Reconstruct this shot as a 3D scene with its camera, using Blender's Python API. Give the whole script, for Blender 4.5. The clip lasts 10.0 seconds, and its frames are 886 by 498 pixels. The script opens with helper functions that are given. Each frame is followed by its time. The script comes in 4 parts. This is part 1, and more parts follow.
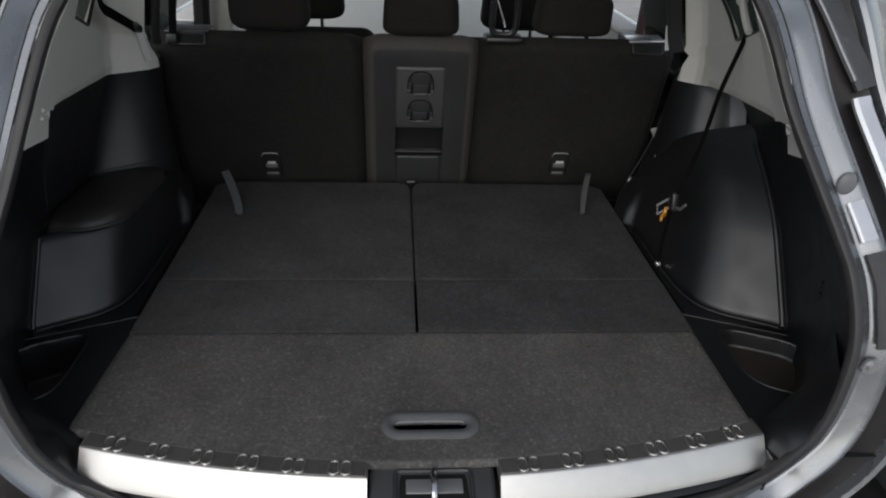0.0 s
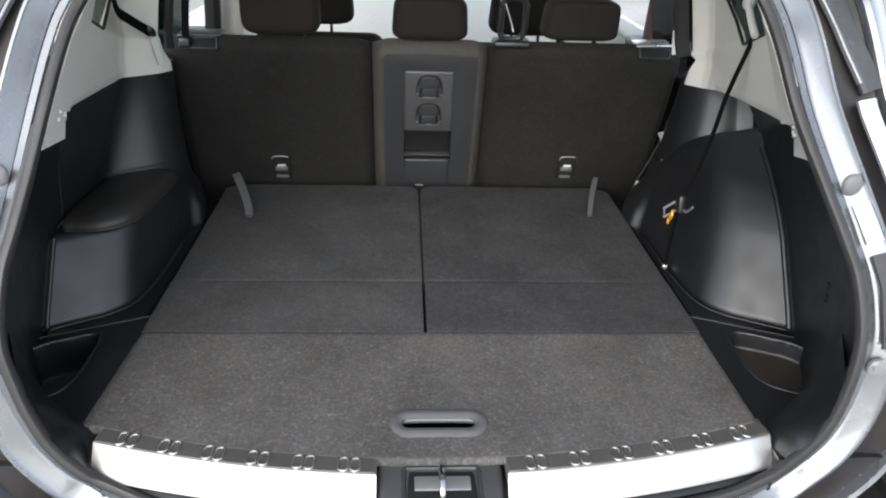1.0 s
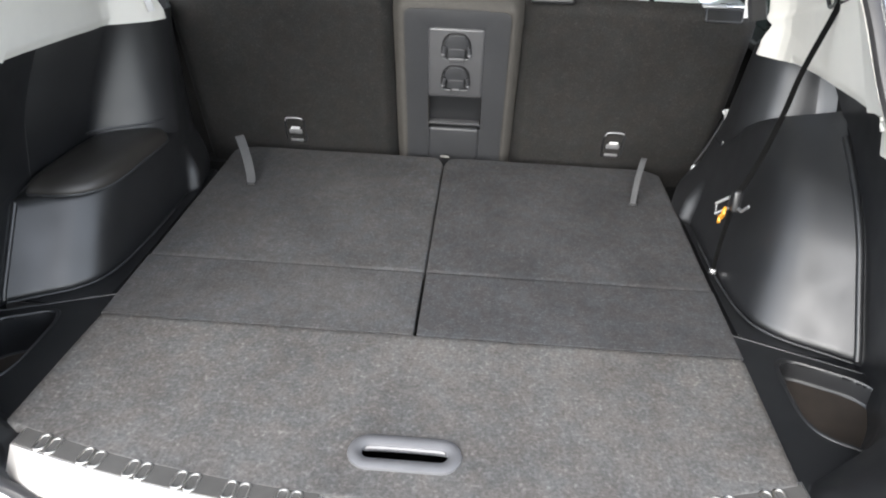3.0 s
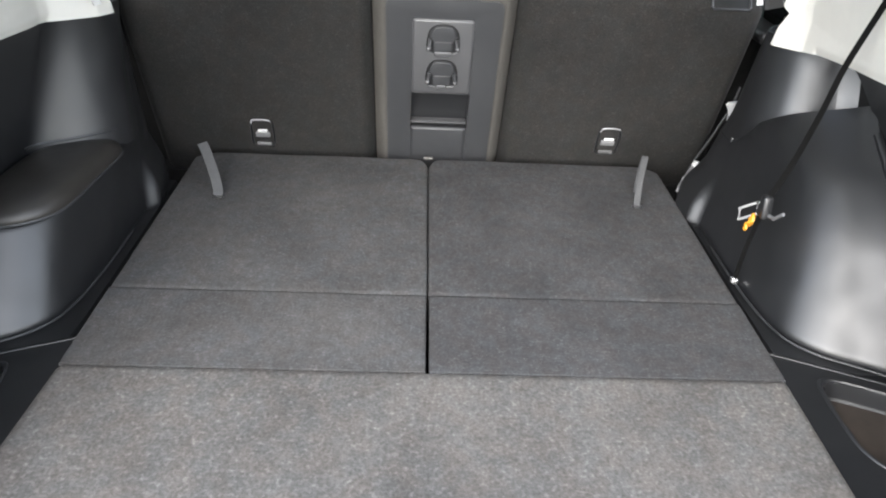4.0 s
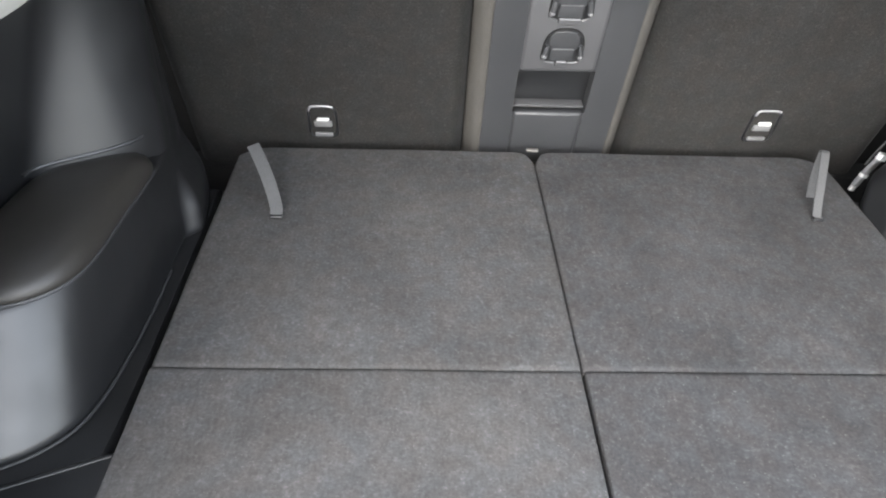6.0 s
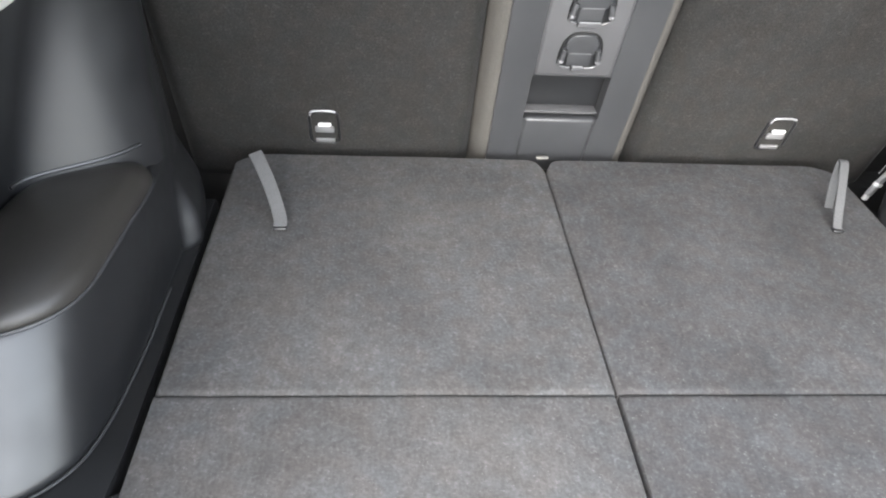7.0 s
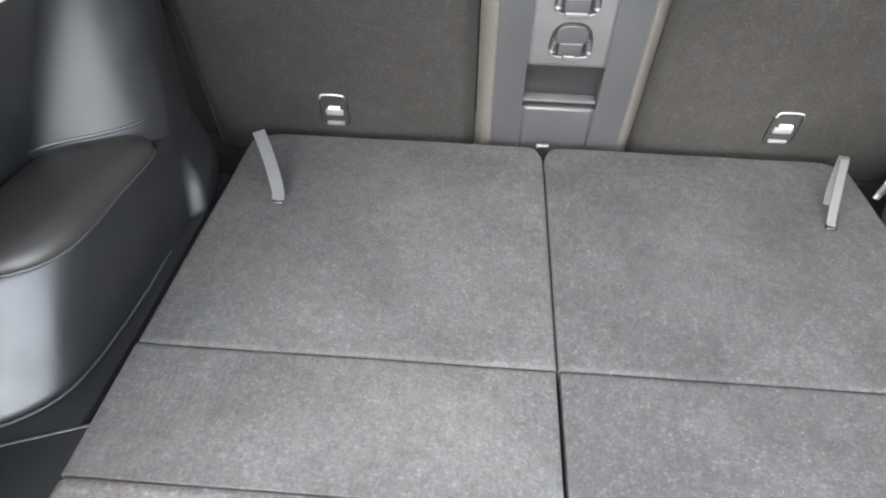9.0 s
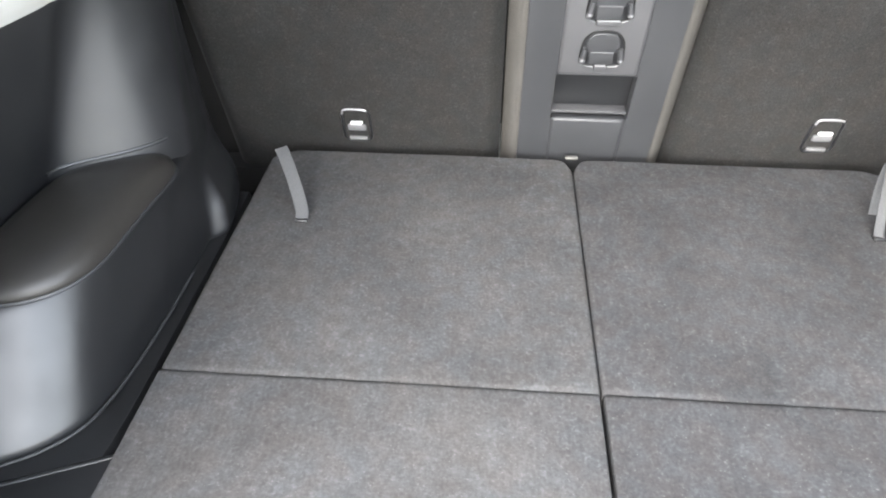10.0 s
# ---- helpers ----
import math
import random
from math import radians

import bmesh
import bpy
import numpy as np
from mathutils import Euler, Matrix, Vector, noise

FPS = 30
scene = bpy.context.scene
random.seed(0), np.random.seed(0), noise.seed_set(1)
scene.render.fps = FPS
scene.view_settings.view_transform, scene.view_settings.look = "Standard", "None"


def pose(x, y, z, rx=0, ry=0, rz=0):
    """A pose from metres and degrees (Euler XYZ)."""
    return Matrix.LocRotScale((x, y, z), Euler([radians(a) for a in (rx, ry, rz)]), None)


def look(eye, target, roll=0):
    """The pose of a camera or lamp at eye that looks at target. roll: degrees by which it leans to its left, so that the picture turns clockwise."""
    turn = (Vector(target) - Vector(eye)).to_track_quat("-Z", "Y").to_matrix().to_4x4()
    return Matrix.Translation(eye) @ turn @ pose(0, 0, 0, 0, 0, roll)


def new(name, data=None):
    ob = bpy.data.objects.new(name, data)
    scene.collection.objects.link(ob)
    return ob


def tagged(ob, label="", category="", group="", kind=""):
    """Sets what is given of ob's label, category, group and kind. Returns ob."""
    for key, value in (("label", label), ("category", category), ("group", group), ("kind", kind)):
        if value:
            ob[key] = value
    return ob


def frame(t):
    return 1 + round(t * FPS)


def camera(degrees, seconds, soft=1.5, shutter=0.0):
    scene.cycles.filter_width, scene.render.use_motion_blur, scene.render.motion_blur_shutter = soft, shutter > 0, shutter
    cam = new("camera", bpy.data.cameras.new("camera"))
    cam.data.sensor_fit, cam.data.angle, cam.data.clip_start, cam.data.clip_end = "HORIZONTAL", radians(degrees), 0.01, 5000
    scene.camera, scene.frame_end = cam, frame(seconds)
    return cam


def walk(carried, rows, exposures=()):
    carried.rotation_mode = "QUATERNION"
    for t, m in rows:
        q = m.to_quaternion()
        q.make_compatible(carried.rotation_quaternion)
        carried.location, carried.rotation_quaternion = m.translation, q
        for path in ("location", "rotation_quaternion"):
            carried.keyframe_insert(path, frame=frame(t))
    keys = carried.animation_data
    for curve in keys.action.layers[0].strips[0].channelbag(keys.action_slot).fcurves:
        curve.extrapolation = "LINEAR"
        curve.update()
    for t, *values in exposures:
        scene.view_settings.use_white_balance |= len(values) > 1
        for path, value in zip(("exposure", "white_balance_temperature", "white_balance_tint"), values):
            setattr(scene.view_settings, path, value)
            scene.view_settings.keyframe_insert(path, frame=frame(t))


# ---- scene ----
cam = camera(64.1, 10.0, soft=2.0)
PATH = [
    (0, (-0.06, -1.098, 0.743), (0.073, 0.667, -0.189), 2.2),
    (0.5, (-0.069, -1.12, 0.744), (0.024, 0.659, -0.165), 1.9),
    (1, (-0.064, -1.114, 0.741), (0.05, 0.659, -0.176), 2.1),
    (1.5, (-0.045, -1.077, 0.735), (0.023, 0.697, -0.186), 1.8),
    (2, (0.007, -1.013, 0.724), (0.017, 0.739, -0.24), 1.4),
    (2.5, (0.065, -0.953, 0.718), (-0.004, 0.773, -0.289), 1.6),
    (2.7, (0.072, -0.94, 0.712), (-0.02, 0.778, -0.307), 2.3),
    (3.8, (-0.016, -0.812, 0.69), (0.014, 0.893, -0.354), 3.0),
    (4, (-0.041, -0.775, 0.686), (0.034, 0.916, -0.378), 3.1),
    (4.5, (-0.067, -0.69, 0.661), (0.06, 0.982, -0.43), 3.3),
    (5, (-0.05, -0.559, 0.659), (0.003, 1.104, -0.452), 2.7),
    (5.5, (-0.087, -0.484, 0.64), (-0.075, 1.119, -0.556), 4.1),
    (6, (-0.219, -0.41, 0.633), (-0.155, 1.172, -0.59), 2.3),
    (6.2, (-0.26, -0.386, 0.629), (-0.138, 1.201, -0.581), 3.3),
    (7.3, (-0.284, -0.353, 0.612), (-0.131, 1.212, -0.624), 4.2),
    (7.5, (-0.258, -0.358, 0.614), (-0.148, 1.196, -0.64), 3.3),
    (8, (-0.184, -0.382, 0.626), (-0.189, 1.208, -0.587), 2.6),
    (8.5, (-0.138, -0.401, 0.637), (-0.152, 1.164, -0.608), 2.9),
    (9, (-0.126, -0.407, 0.639), (-0.221, 1.153, -0.609), 1.3),
    (9.5, (-0.126, -0.4, 0.637), (-0.196, 1.157, -0.616), 1.5),
    (10, (-0.156, -0.376, 0.619), (-0.284, 1.206, -0.598), -0.2),
]
EXPOSURES = [(0.0, 0.02), (0.5, 0.92), (1.0, 1.42), (2.5, 2.20), (4.0, 2.66), (4.5, 2.74), (5.0, 2.55), (5.5, 2.86), (6.0, 3.00), (7.5, 3.53), (9.5, 3.62), (10.0, 3.59)]
walk(cam, [(t, look(eye, target, roll)) for t, eye, target, roll in PATH], EXPOSURES)

# ---- world and sun ----
world = bpy.data.worlds.new("world")
scene.world = world
world.use_nodes = True
sky = world.node_tree.nodes.new("ShaderNodeTexSky")
sky.sky_type = "NISHITA"
sky.sun_disc = False
sky.sun_elevation, sky.sun_rotation = radians(35), radians(193)
back = world.node_tree.nodes["Background"]
back.inputs["Strength"].default_value = 0.15
pale = world.node_tree.nodes.new("ShaderNodeHueSaturation")
pale.inputs["Saturation"].default_value = 0.42
world.node_tree.links.new(sky.outputs["Color"], pale.inputs["Color"])
world.node_tree.links.new(pale.outputs["Color"], back.inputs["Color"])
sun = new("sun", bpy.data.lights.new("sun", "SUN"))
sun.data.energy, sun.data.angle, sun.data.color = 0.95, radians(60), (1.0, 0.97, 0.93)
sun.matrix_world = look((-1.3, -3.5, 2.3), (0, 0, 0))

CX = -0.013  # the car's middle line


# ---- materials ----
def material(name, color, rough=0.5, metal=0.0, vary=0.15, fine=0.0, scale=40.0, fine_scale=900.0, bump=0.0, bump_scale=900.0, spec=0.5, speck=None, coat=0.0, stain=None, nap=0.0, lint=0.0):
    """Principled surface with large soft variation, fine grain and relief, in object metres."""
    m = bpy.data.materials.new(name)
    m.use_nodes = True
    nt = m.node_tree
    b = nt.nodes["Principled BSDF"]
    b.inputs["Roughness"].default_value = rough
    b.inputs["Metallic"].default_value = metal
    b.inputs["Specular IOR Level"].default_value = spec
    b.inputs["Coat Weight"].default_value = coat
    geo = nt.nodes.new("ShaderNodeNewGeometry")

    def tex(s, detail=3.0):
        n = nt.nodes.new("ShaderNodeTexNoise")
        n.inputs["Scale"].default_value, n.inputs["Detail"].default_value = s, detail
        nt.links.new(geo.outputs["Position"], n.inputs["Vector"])
        return n

    def ramp(node, lo, hi, a, c):
        r = nt.nodes.new("ShaderNodeMapRange")
        r.inputs["From Min"].default_value, r.inputs["From Max"].default_value = lo, hi
        r.inputs["To Min"].default_value, r.inputs["To Max"].default_value = a, c
        nt.links.new(node.outputs["Fac"], r.inputs["Value"])
        return r.outputs["Result"]

    def times(a, c):
        n = nt.nodes.new("ShaderNodeMath")
        n.operation = "MULTIPLY"
        nt.links.new(a, n.inputs[0])
        nt.links.new(c, n.inputs[1])
        return n.outputs[0]

    big = ramp(tex(scale * 0.12), 0.3, 0.7, 1 - vary, 1 + vary)
    value = times(big, ramp(tex(scale), 0.3, 0.7, 1 - vary * 0.6, 1 + vary * 0.6))
    if fine:
        value = times(value, ramp(tex(fine_scale, 2.0), 0.3, 0.7, 1 - fine, 1 + fine))
    if nap:
        # fibres brushed along the car
        along = nt.nodes.new("ShaderNodeVectorMath")
        along.operation = "MULTIPLY"
        along.inputs[1].default_value = (1.0, 0.22, 0.22)
        nt.links.new(geo.outputs["Position"], along.inputs[0])
        for s, share in ((260.0, 1.0), (70.0, 0.6)):
            n = tex(s, 2.0)
            nt.links.new(along.outputs["Vector"], n.inputs["Vector"])
            value = times(value, ramp(n, 0.3, 0.7, 1 - nap * share, 1 + nap * share))
    mixed = nt.nodes.new("ShaderNodeVectorMath")
    mixed.operation = "SCALE"
    nt.links.new(value, mixed.inputs["Scale"])
    if speck:
        s = nt.nodes.new("ShaderNodeMix")
        s.data_type = "RGBA"
        s.inputs[6].default_value, s.inputs[7].default_value = (*color, 1), (*speck, 1)
        nt.links.new(times(ramp(tex(fine_scale * 0.7, 2.0), 0.50, 0.68, 0, 1), ramp(tex(scale * 1.6, 2.0), 0.38, 0.62, 0.15, 1)), s.inputs[0])
        last = s.outputs[2]
        tone = nt.nodes.new("ShaderNodeMix")
        tone.data_type, tone.blend_type = "RGBA", "MULTIPLY"
        tint = nt.nodes.new("ShaderNodeMix")
        tint.data_type = "RGBA"
        tint.inputs[6].default_value, tint.inputs[7].default_value = (1.035, 0.995, 0.97, 1), (0.98, 1.0, 1.012, 1)
        nt.links.new(ramp(tex(30.0, 1.0), 0.36, 0.64, 0, 1), tint.inputs[0])
        tone.inputs[0].default_value = 1.0
        nt.links.new(last, tone.inputs[6])
        nt.links.new(tint.outputs[2], tone.inputs[7])
        last = tone.outputs[2]
        if stain:
            d = nt.nodes.new("ShaderNodeMix")
            d.data_type = "RGBA"
            d.inputs[7].default_value = (*stain, 1)
            nt.links.new(last, d.inputs[6])
            nt.links.new(ramp(tex(5.0, 5.0), 0.46, 0.78, 0, 0.45), d.inputs[0])
            last = d.outputs[2]
        if lint:
            d = nt.nodes.new("ShaderNodeMix")
            d.data_type = "RGBA"
            d.inputs[7].default_value = (0.20, 0.195, 0.19, 1)
            nt.links.new(last, d.inputs[6])
            nt.links.new(ramp(tex(380.0, 1.0), 0.70, 0.76, 0, lint), d.inputs[0])
            last = d.outputs[2]
        nt.links.new(last, mixed.inputs[0])
    else:
        mixed.inputs[0].default_value = color
    nt.links.new(mixed.outputs["Vector"], b.inputs["Base Color"])
    rr = nt.nodes.new("ShaderNodeMapRange")
    rr.inputs["From Min"].default_value, rr.inputs["From Max"].default_value = 0.3, 0.7
    rr.inputs["To Min"].default_value, rr.inputs["To Max"].default_value = max(rough - 0.06, 0.02), min(rough + 0.06, 1)
    nt.links.new(tex(scale * 0.5).outputs["Fac"], rr.inputs["Value"])
    nt.links.new(rr.outputs["Result"], b.inputs["Roughness"])
    if bump:
        bp = nt.nodes.new("ShaderNodeBump")
        bp.inputs["Strength"].default_value, bp.inputs["Distance"].default_value = bump, 0.001
        nt.links.new(tex(bump_scale, 2.0).outputs["Fac"], bp.inputs["Height"])
        nt.links.new(bp.outputs["Normal"], b.inputs["Normal"])
    return m


CARPET = material("speckled_carpet", (0.094, 0.091, 0.088), 0.95, vary=0.18, scale=55, fine=0.20, fine_scale=200, bump=0.55, bump_scale=330, spec=0.15, speck=(0.150, 0.145, 0.140), stain=(0.128, 0.117, 0.108), nap=0.05)
FELT = material("seat_back_felt", (0.0698, 0.0698, 0.0705), 0.95, vary=0.17, scale=60, fine=0.13, fine_scale=270, bump=0.32, bump_scale=460, spec=0.12, speck=(0.094, 0.094, 0.095), stain=(0.090, 0.083, 0.076), nap=0.06, lint=0.35)
# the same felt, darkened: the right side's weaker light is in the colour
FELT_DIMMED = material("seat_back_felt_dimmed", (0.058, 0.058, 0.0595), 0.95, vary=0.17, scale=60, fine=0.13, fine_scale=270, bump=0.32, bump_scale=460, spec=0.12, speck=(0.077, 0.077, 0.078), nap=0.06, lint=0.35)
# dark felt, lowered further: shade deep in the load space is in its colour
FELT_BACK = material("shaded_backrest_felt", (0.0215, 0.0209, 0.0201), 0.95, vary=0.15, fine=0.20, fine_scale=380, bump=0.55, bump_scale=500, spec=0.13, speck=(0.031, 0.0302, 0.0291))
for name, value in (("Sheen Weight", 0.04), ("Sheen Roughness", 0.35)):
    FELT_BACK.node_tree.nodes["Principled BSDF"].inputs[name].default_value = value
CLOTH = material("seat_cloth", (0.074, 0.070, 0.064), 0.9, vary=0.1, fine=0.25, fine_scale=900, bump=0.5, spec=0.2)
HEADCLOTH = material("headrest_cloth", (0.018, 0.016, 0.015), 0.85, vary=0.12, fine=0.2, bump=0.5, spec=0.25)
PLASTIC = material("grained_black_plastic", (0.0095, 0.0100, 0.0112), 0.40, vary=0.08, fine=0.05, bump=0.06, bump_scale=900, spec=0.85)
PANEL = material("dark_grey_plastic", (0.034, 0.035, 0.0375), 0.46, vary=0.08, fine=0.06, bump=0.25, bump_scale=1100, spec=0.6)
HANDLE_GREY = material("satin_grey_plastic", (0.115, 0.115, 0.12), 0.36, vary=0.06, fine=0.05, bump=0.08, bump_scale=1100, spec=0.8)
TRAY = material("mid_grey_plastic", (0.068, 0.068, 0.071), 0.40, vary=0.06, fine=0.05, bump=0.12, bump_scale=1100, spec=0.7)
PAD = material("padded_vinyl", (0.026, 0.0235, 0.021), 0.46, vary=0.1, fine=0.1, bump=0.25, bump_scale=700, spec=0.6)
DARK = material("matt_black_plastic", (0.003, 0.003, 0.003), 0.8, vary=0.1)
POCKET = material("dusty_pocket_plastic", (0.040, 0.032, 0.026), 0.6, vary=0.25, scale=60)
CREAM = material("cream_trim_plastic", (0.69, 0.675, 0.63), 0.55, vary=0.03, fine=0.02, bump=0.2)
CREAM_CLOTH = material("cream_headliner", (0.66, 0.65, 0.615), 0.9, vary=0.04, fine=0.05, bump=0.4)
RUBBER = material("black_rubber", (0.013, 0.013, 0.014), 0.5, vary=0.12, scale=80)
PAINT = material("grey_metallic_paint", (0.215, 0.226, 0.243), 0.27, metal=0.65, vary=0.05, fine=0.06, fine_scale=2500, coat=0.6)
STEEL = material("brushed_steel", (0.70, 0.68, 0.65), 0.4, metal=1.0, vary=0.05, fine=0.04)
CHROME = material("bright_metal", (0.75, 0.75, 0.76), 0.15, metal=1.0, vary=0.04)
BRIGHT = material("polished_steel", (0.85, 0.85, 0.86), 0.3, metal=0.85, vary=0.04)
# polished metal whose bright reflection is put into a pale, less metallic colour
PALE_METAL = material("pale_highlit_metal", (0.78, 0.78, 0.78), 0.38, metal=0.35, vary=0.05)
SATIN = material("satin_grey_metal", (0.42, 0.42, 0.43), 0.35, metal=0.7, vary=0.05)
GUNMETAL = material("dark_brushed_metal", (0.135, 0.130, 0.122), 0.42, metal=0.35, vary=0.10, scale=60, fine=0.05)
BAR = material("silver_plastic", (0.30, 0.30, 0.31), 0.35, metal=0.3, vary=0.05)
STRAP = material("grey_webbing", (0.062, 0.063, 0.065), 0.8, vary=0.08, fine=0.3, fine_scale=1200, bump=0.6)
BELT = material("black_belt_webbing", (0.004, 0.004, 0.004), 0.9, spec=0.08, vary=0.1, fine=0.2, fine_scale=1200)
WHITE = material("white_label", (0.8, 0.8, 0.8), 0.5, vary=0.03)
MAROON = material("dark_maroon_trim", (0.095, 0.058, 0.056), 0.6, vary=0.1)
AMBER = material("amber_plastic", (0.75, 0.33, 0.03), 0.35, vary=0.1)
ASPHALT = material("pale_concrete", (0.40, 0.39, 0.37), 0.9, vary=0.2, scale=3, fine=0.3, fine_scale=80, bump=0.6, bump_scale=120)
LAMP_LENS = material("smoked_lens", (0.060, 0.062, 0.066), 0.22, vary=0.15, scale=60)
SEAL = material("grey_rubber", (0.034, 0.033, 0.034), 0.42, vary=0.12, scale=80)
BRACKET = material("dark_grey_bracket", (0.055, 0.054, 0.057), 0.5, vary=0.15, scale=60)
BUMPER = material("grey_stop_rubber", (0.16, 0.165, 0.175), 0.45, vary=0.1)
CABIN_CARPET = material("beige_carpet", (0.30, 0.285, 0.26), 0.95, vary=0.15, fine=0.2, bump=0.5, spec=0.1)
# dark shut gap; the brown tinge is a reflection put into the colour
GAP_BROWN = material("dark_body_seam", (0.017, 0.0145, 0.0145), 0.45, vary=0.2, scale=50)
RENDER_WALL = material("pale_grey_plastic", (0.75, 0.74, 0.70), 0.85, vary=0.06, scale=4, fine=0.05, fine_scale=120)

GLASS = bpy.data.materials.new("window_glass")
GLASS.use_nodes = True
gb = GLASS.node_tree.nodes["Principled BSDF"]
gb.inputs["Transmission Weight"].default_value = 1.0
gb.inputs["Roughness"].default_value = 0.02
gb.inputs["IOR"].default_value = 1.1
gb.inputs["Base Color"].default_value = (0.03, 0.04, 0.035, 1)

TINT_GLASS = GLASS.copy()
TINT_GLASS.name = "rear_window_glass"
TINT_GLASS.node_tree.nodes["Principled BSDF"].inputs["Base Color"].default_value = (0.66, 0.70, 0.69, 1)

CLEAR_GLASS = GLASS.copy()
CLEAR_GLASS.name = "windscreen_glass"
CLEAR_GLASS.node_tree.nodes["Principled BSDF"].inputs["Base Color"].default_value = (0.85, 0.9, 0.87, 1)


# ---- building helpers ----
def thing(name, label, category, at=(0, 0, 0), group="", kind=""):
    ob = new(name)
    ob.location = at
    ob.empty_display_size = 0.05
    return tagged(ob, label, category, group, kind)


def part(name, bm, mat, parent=None, label="", smooth=True):
    me = bpy.data.meshes.new(name)
    bmesh.ops.recalc_face_normals(bm, faces=bm.faces[:])
    bm.to_mesh(me)
    bm.free()
    me.materials.append(mat)
    for p in me.polygons:
        p.use_smooth = smooth
    if smooth:
        me.set_sharp_from_angle(angle=radians(42))
    ob = new(name, me)
    if parent:
        ob.parent = parent
        if parent.type == "EMPTY":
            ob.matrix_parent_inverse = Matrix.Translation(-parent.location)
    if label:
        ob["label"] = label
    return ob


def box(lo, hi, bevel=0.0, seg=3, bm=None, move=None):
    """A box between two corners, bevelled; move maps each point."""
    b = bmesh.new()
    bmesh.ops.create_cube(b, size=1.0)
    for v in b.verts:
        v.co = Vector([lo[i] + (v.co[i] + 0.5) * (hi[i] - lo[i]) for i in range(3)])
    if bevel:
        bmesh.ops.bevel(b, geom=b.edges[:], offset=bevel, segments=seg, profile=0.5, affect="EDGES", clamp_overlap=True)
    if move:
        for v in b.verts:
            v.co = Vector(move(*v.co))
    if bm is None:
        return b
    me = bpy.data.meshes.new("tmp")
    b.to_mesh(me)
    b.free()
    bm.from_mesh(me)
    bpy.data.meshes.remove(me)
    return bm


def sweep(points, profile, closed=False, side=None, bm=None):
    """A closed profile [(a, b), ...] carried along points; a runs along side, b across it."""
    bm = bm or bmesh.new()
    pts = [Vector(p) for p in points]
    n = len(pts)
    rings = []
    up = Vector((0, 0, 1))
    for i, p in enumerate(pts):
        if closed:
            t = pts[(i + 1) % n] - pts[i - 1]
        else:
            t = pts[min(i + 1, n - 1)] - pts[max(i - 1, 0)]
        t.normalize()
        a = Vector(side(i)) if side else (up.cross(t) if abs(t.z) < 0.95 else Vector((1, 0, 0)))
        a = (a - t * a.dot(t)).normalized()
        b = t.cross(a)
        rings.append([bm.verts.new(p + a * u + b * v) for u, v in (profile(i) if callable(profile) else profile)])
    m = len(rings[0])
    for i in range(n if closed else n - 1):
        r, q = rings[i], rings[(i + 1) % n]
        for k in range(m):
            bm.faces.new((r[k], r[(k + 1) % m], q[(k + 1) % m], q[k]))
    if not closed:
        bm.faces.new(rings[0])
        bm.faces.new(rings[-1][::-1])
    return bm


def circle(r, n=10, e=1.0):
    return [(r * math.cos(2 * math.pi * k / n), e * r * math.sin(2 * math.pi * k / n)) for k in range(n)]


def slab(w, t, r=None):
    """A flat rounded profile w wide, t thick."""
    w, t = w / 2, t / 2
    c = min(w, t) * 0.6
    return [(-w + c, -t), (w - c, -t), (w, -t + c), (w, t - c), (w - c, t), (-w + c, t), (-w, t - c), (-w, -t + c)]


def smooth_path(points, per=6, closed=False):
    """Catmull-Rom through the points."""
    pts = [Vector(p) for p in points]
    n = len(pts)
    out = []
    for i in range(n if closed else n - 1):
        if closed:
            a, b, c, d = (pts[(i + k) % n] for k in (-1, 0, 1, 2))
        else:
            a, b, c, d = pts[max(i - 1, 0)], pts[i], pts[i + 1], pts[min(i + 2, n - 1)]
        for k in range(per):
            t = k / per
            out.append(0.5 * ((2 * b) + (c - a) * t + (2 * a - 5 * b + 4 * c - d) * t * t + (3 * b - a - 3 * c + d) * t ** 3))
    if not closed:
        out.append(pts[-1])
    return out


def sheet(fn, nu, nv, back, skip=None):
    """A surface fn(u, v) over the unit square with thickness: back is the offset of its rear side."""
    bm = bmesh.new()
    back = Vector(back)
    front = [[bm.verts.new(fn(i / nu, j / nv)) for j in range(nv + 1)] for i in range(nu + 1)]
    rear = [[bm.verts.new(front[i][j].co + back) for j in range(nv + 1)] for i in range(nu + 1)]
    for i in range(nu):
        for j in range(nv):
            if skip and skip((front[i][j].co + front[i + 1][j + 1].co) / 2):
                continue
            bm.faces.new((front[i][j], front[i + 1][j], front[i + 1][j + 1], front[i][j + 1]))
            bm.faces.new((rear[i][j], rear[i][j + 1], rear[i + 1][j + 1], rear[i + 1][j]))
    key = {}
    for i in range(nu + 1):
        for j in range(nv + 1):
            key[front[i][j]] = rear[i][j]
    for e in [e for e in bm.edges if e.is_boundary and e.verts[0] in key and e.verts[1] in key]:
        a, b = e.verts
        bm.faces.new((a, b, key[b], key[a]))
    for v in [v for v in bm.verts if not v.link_faces]:
        bm.verts.remove(v)
    return bm


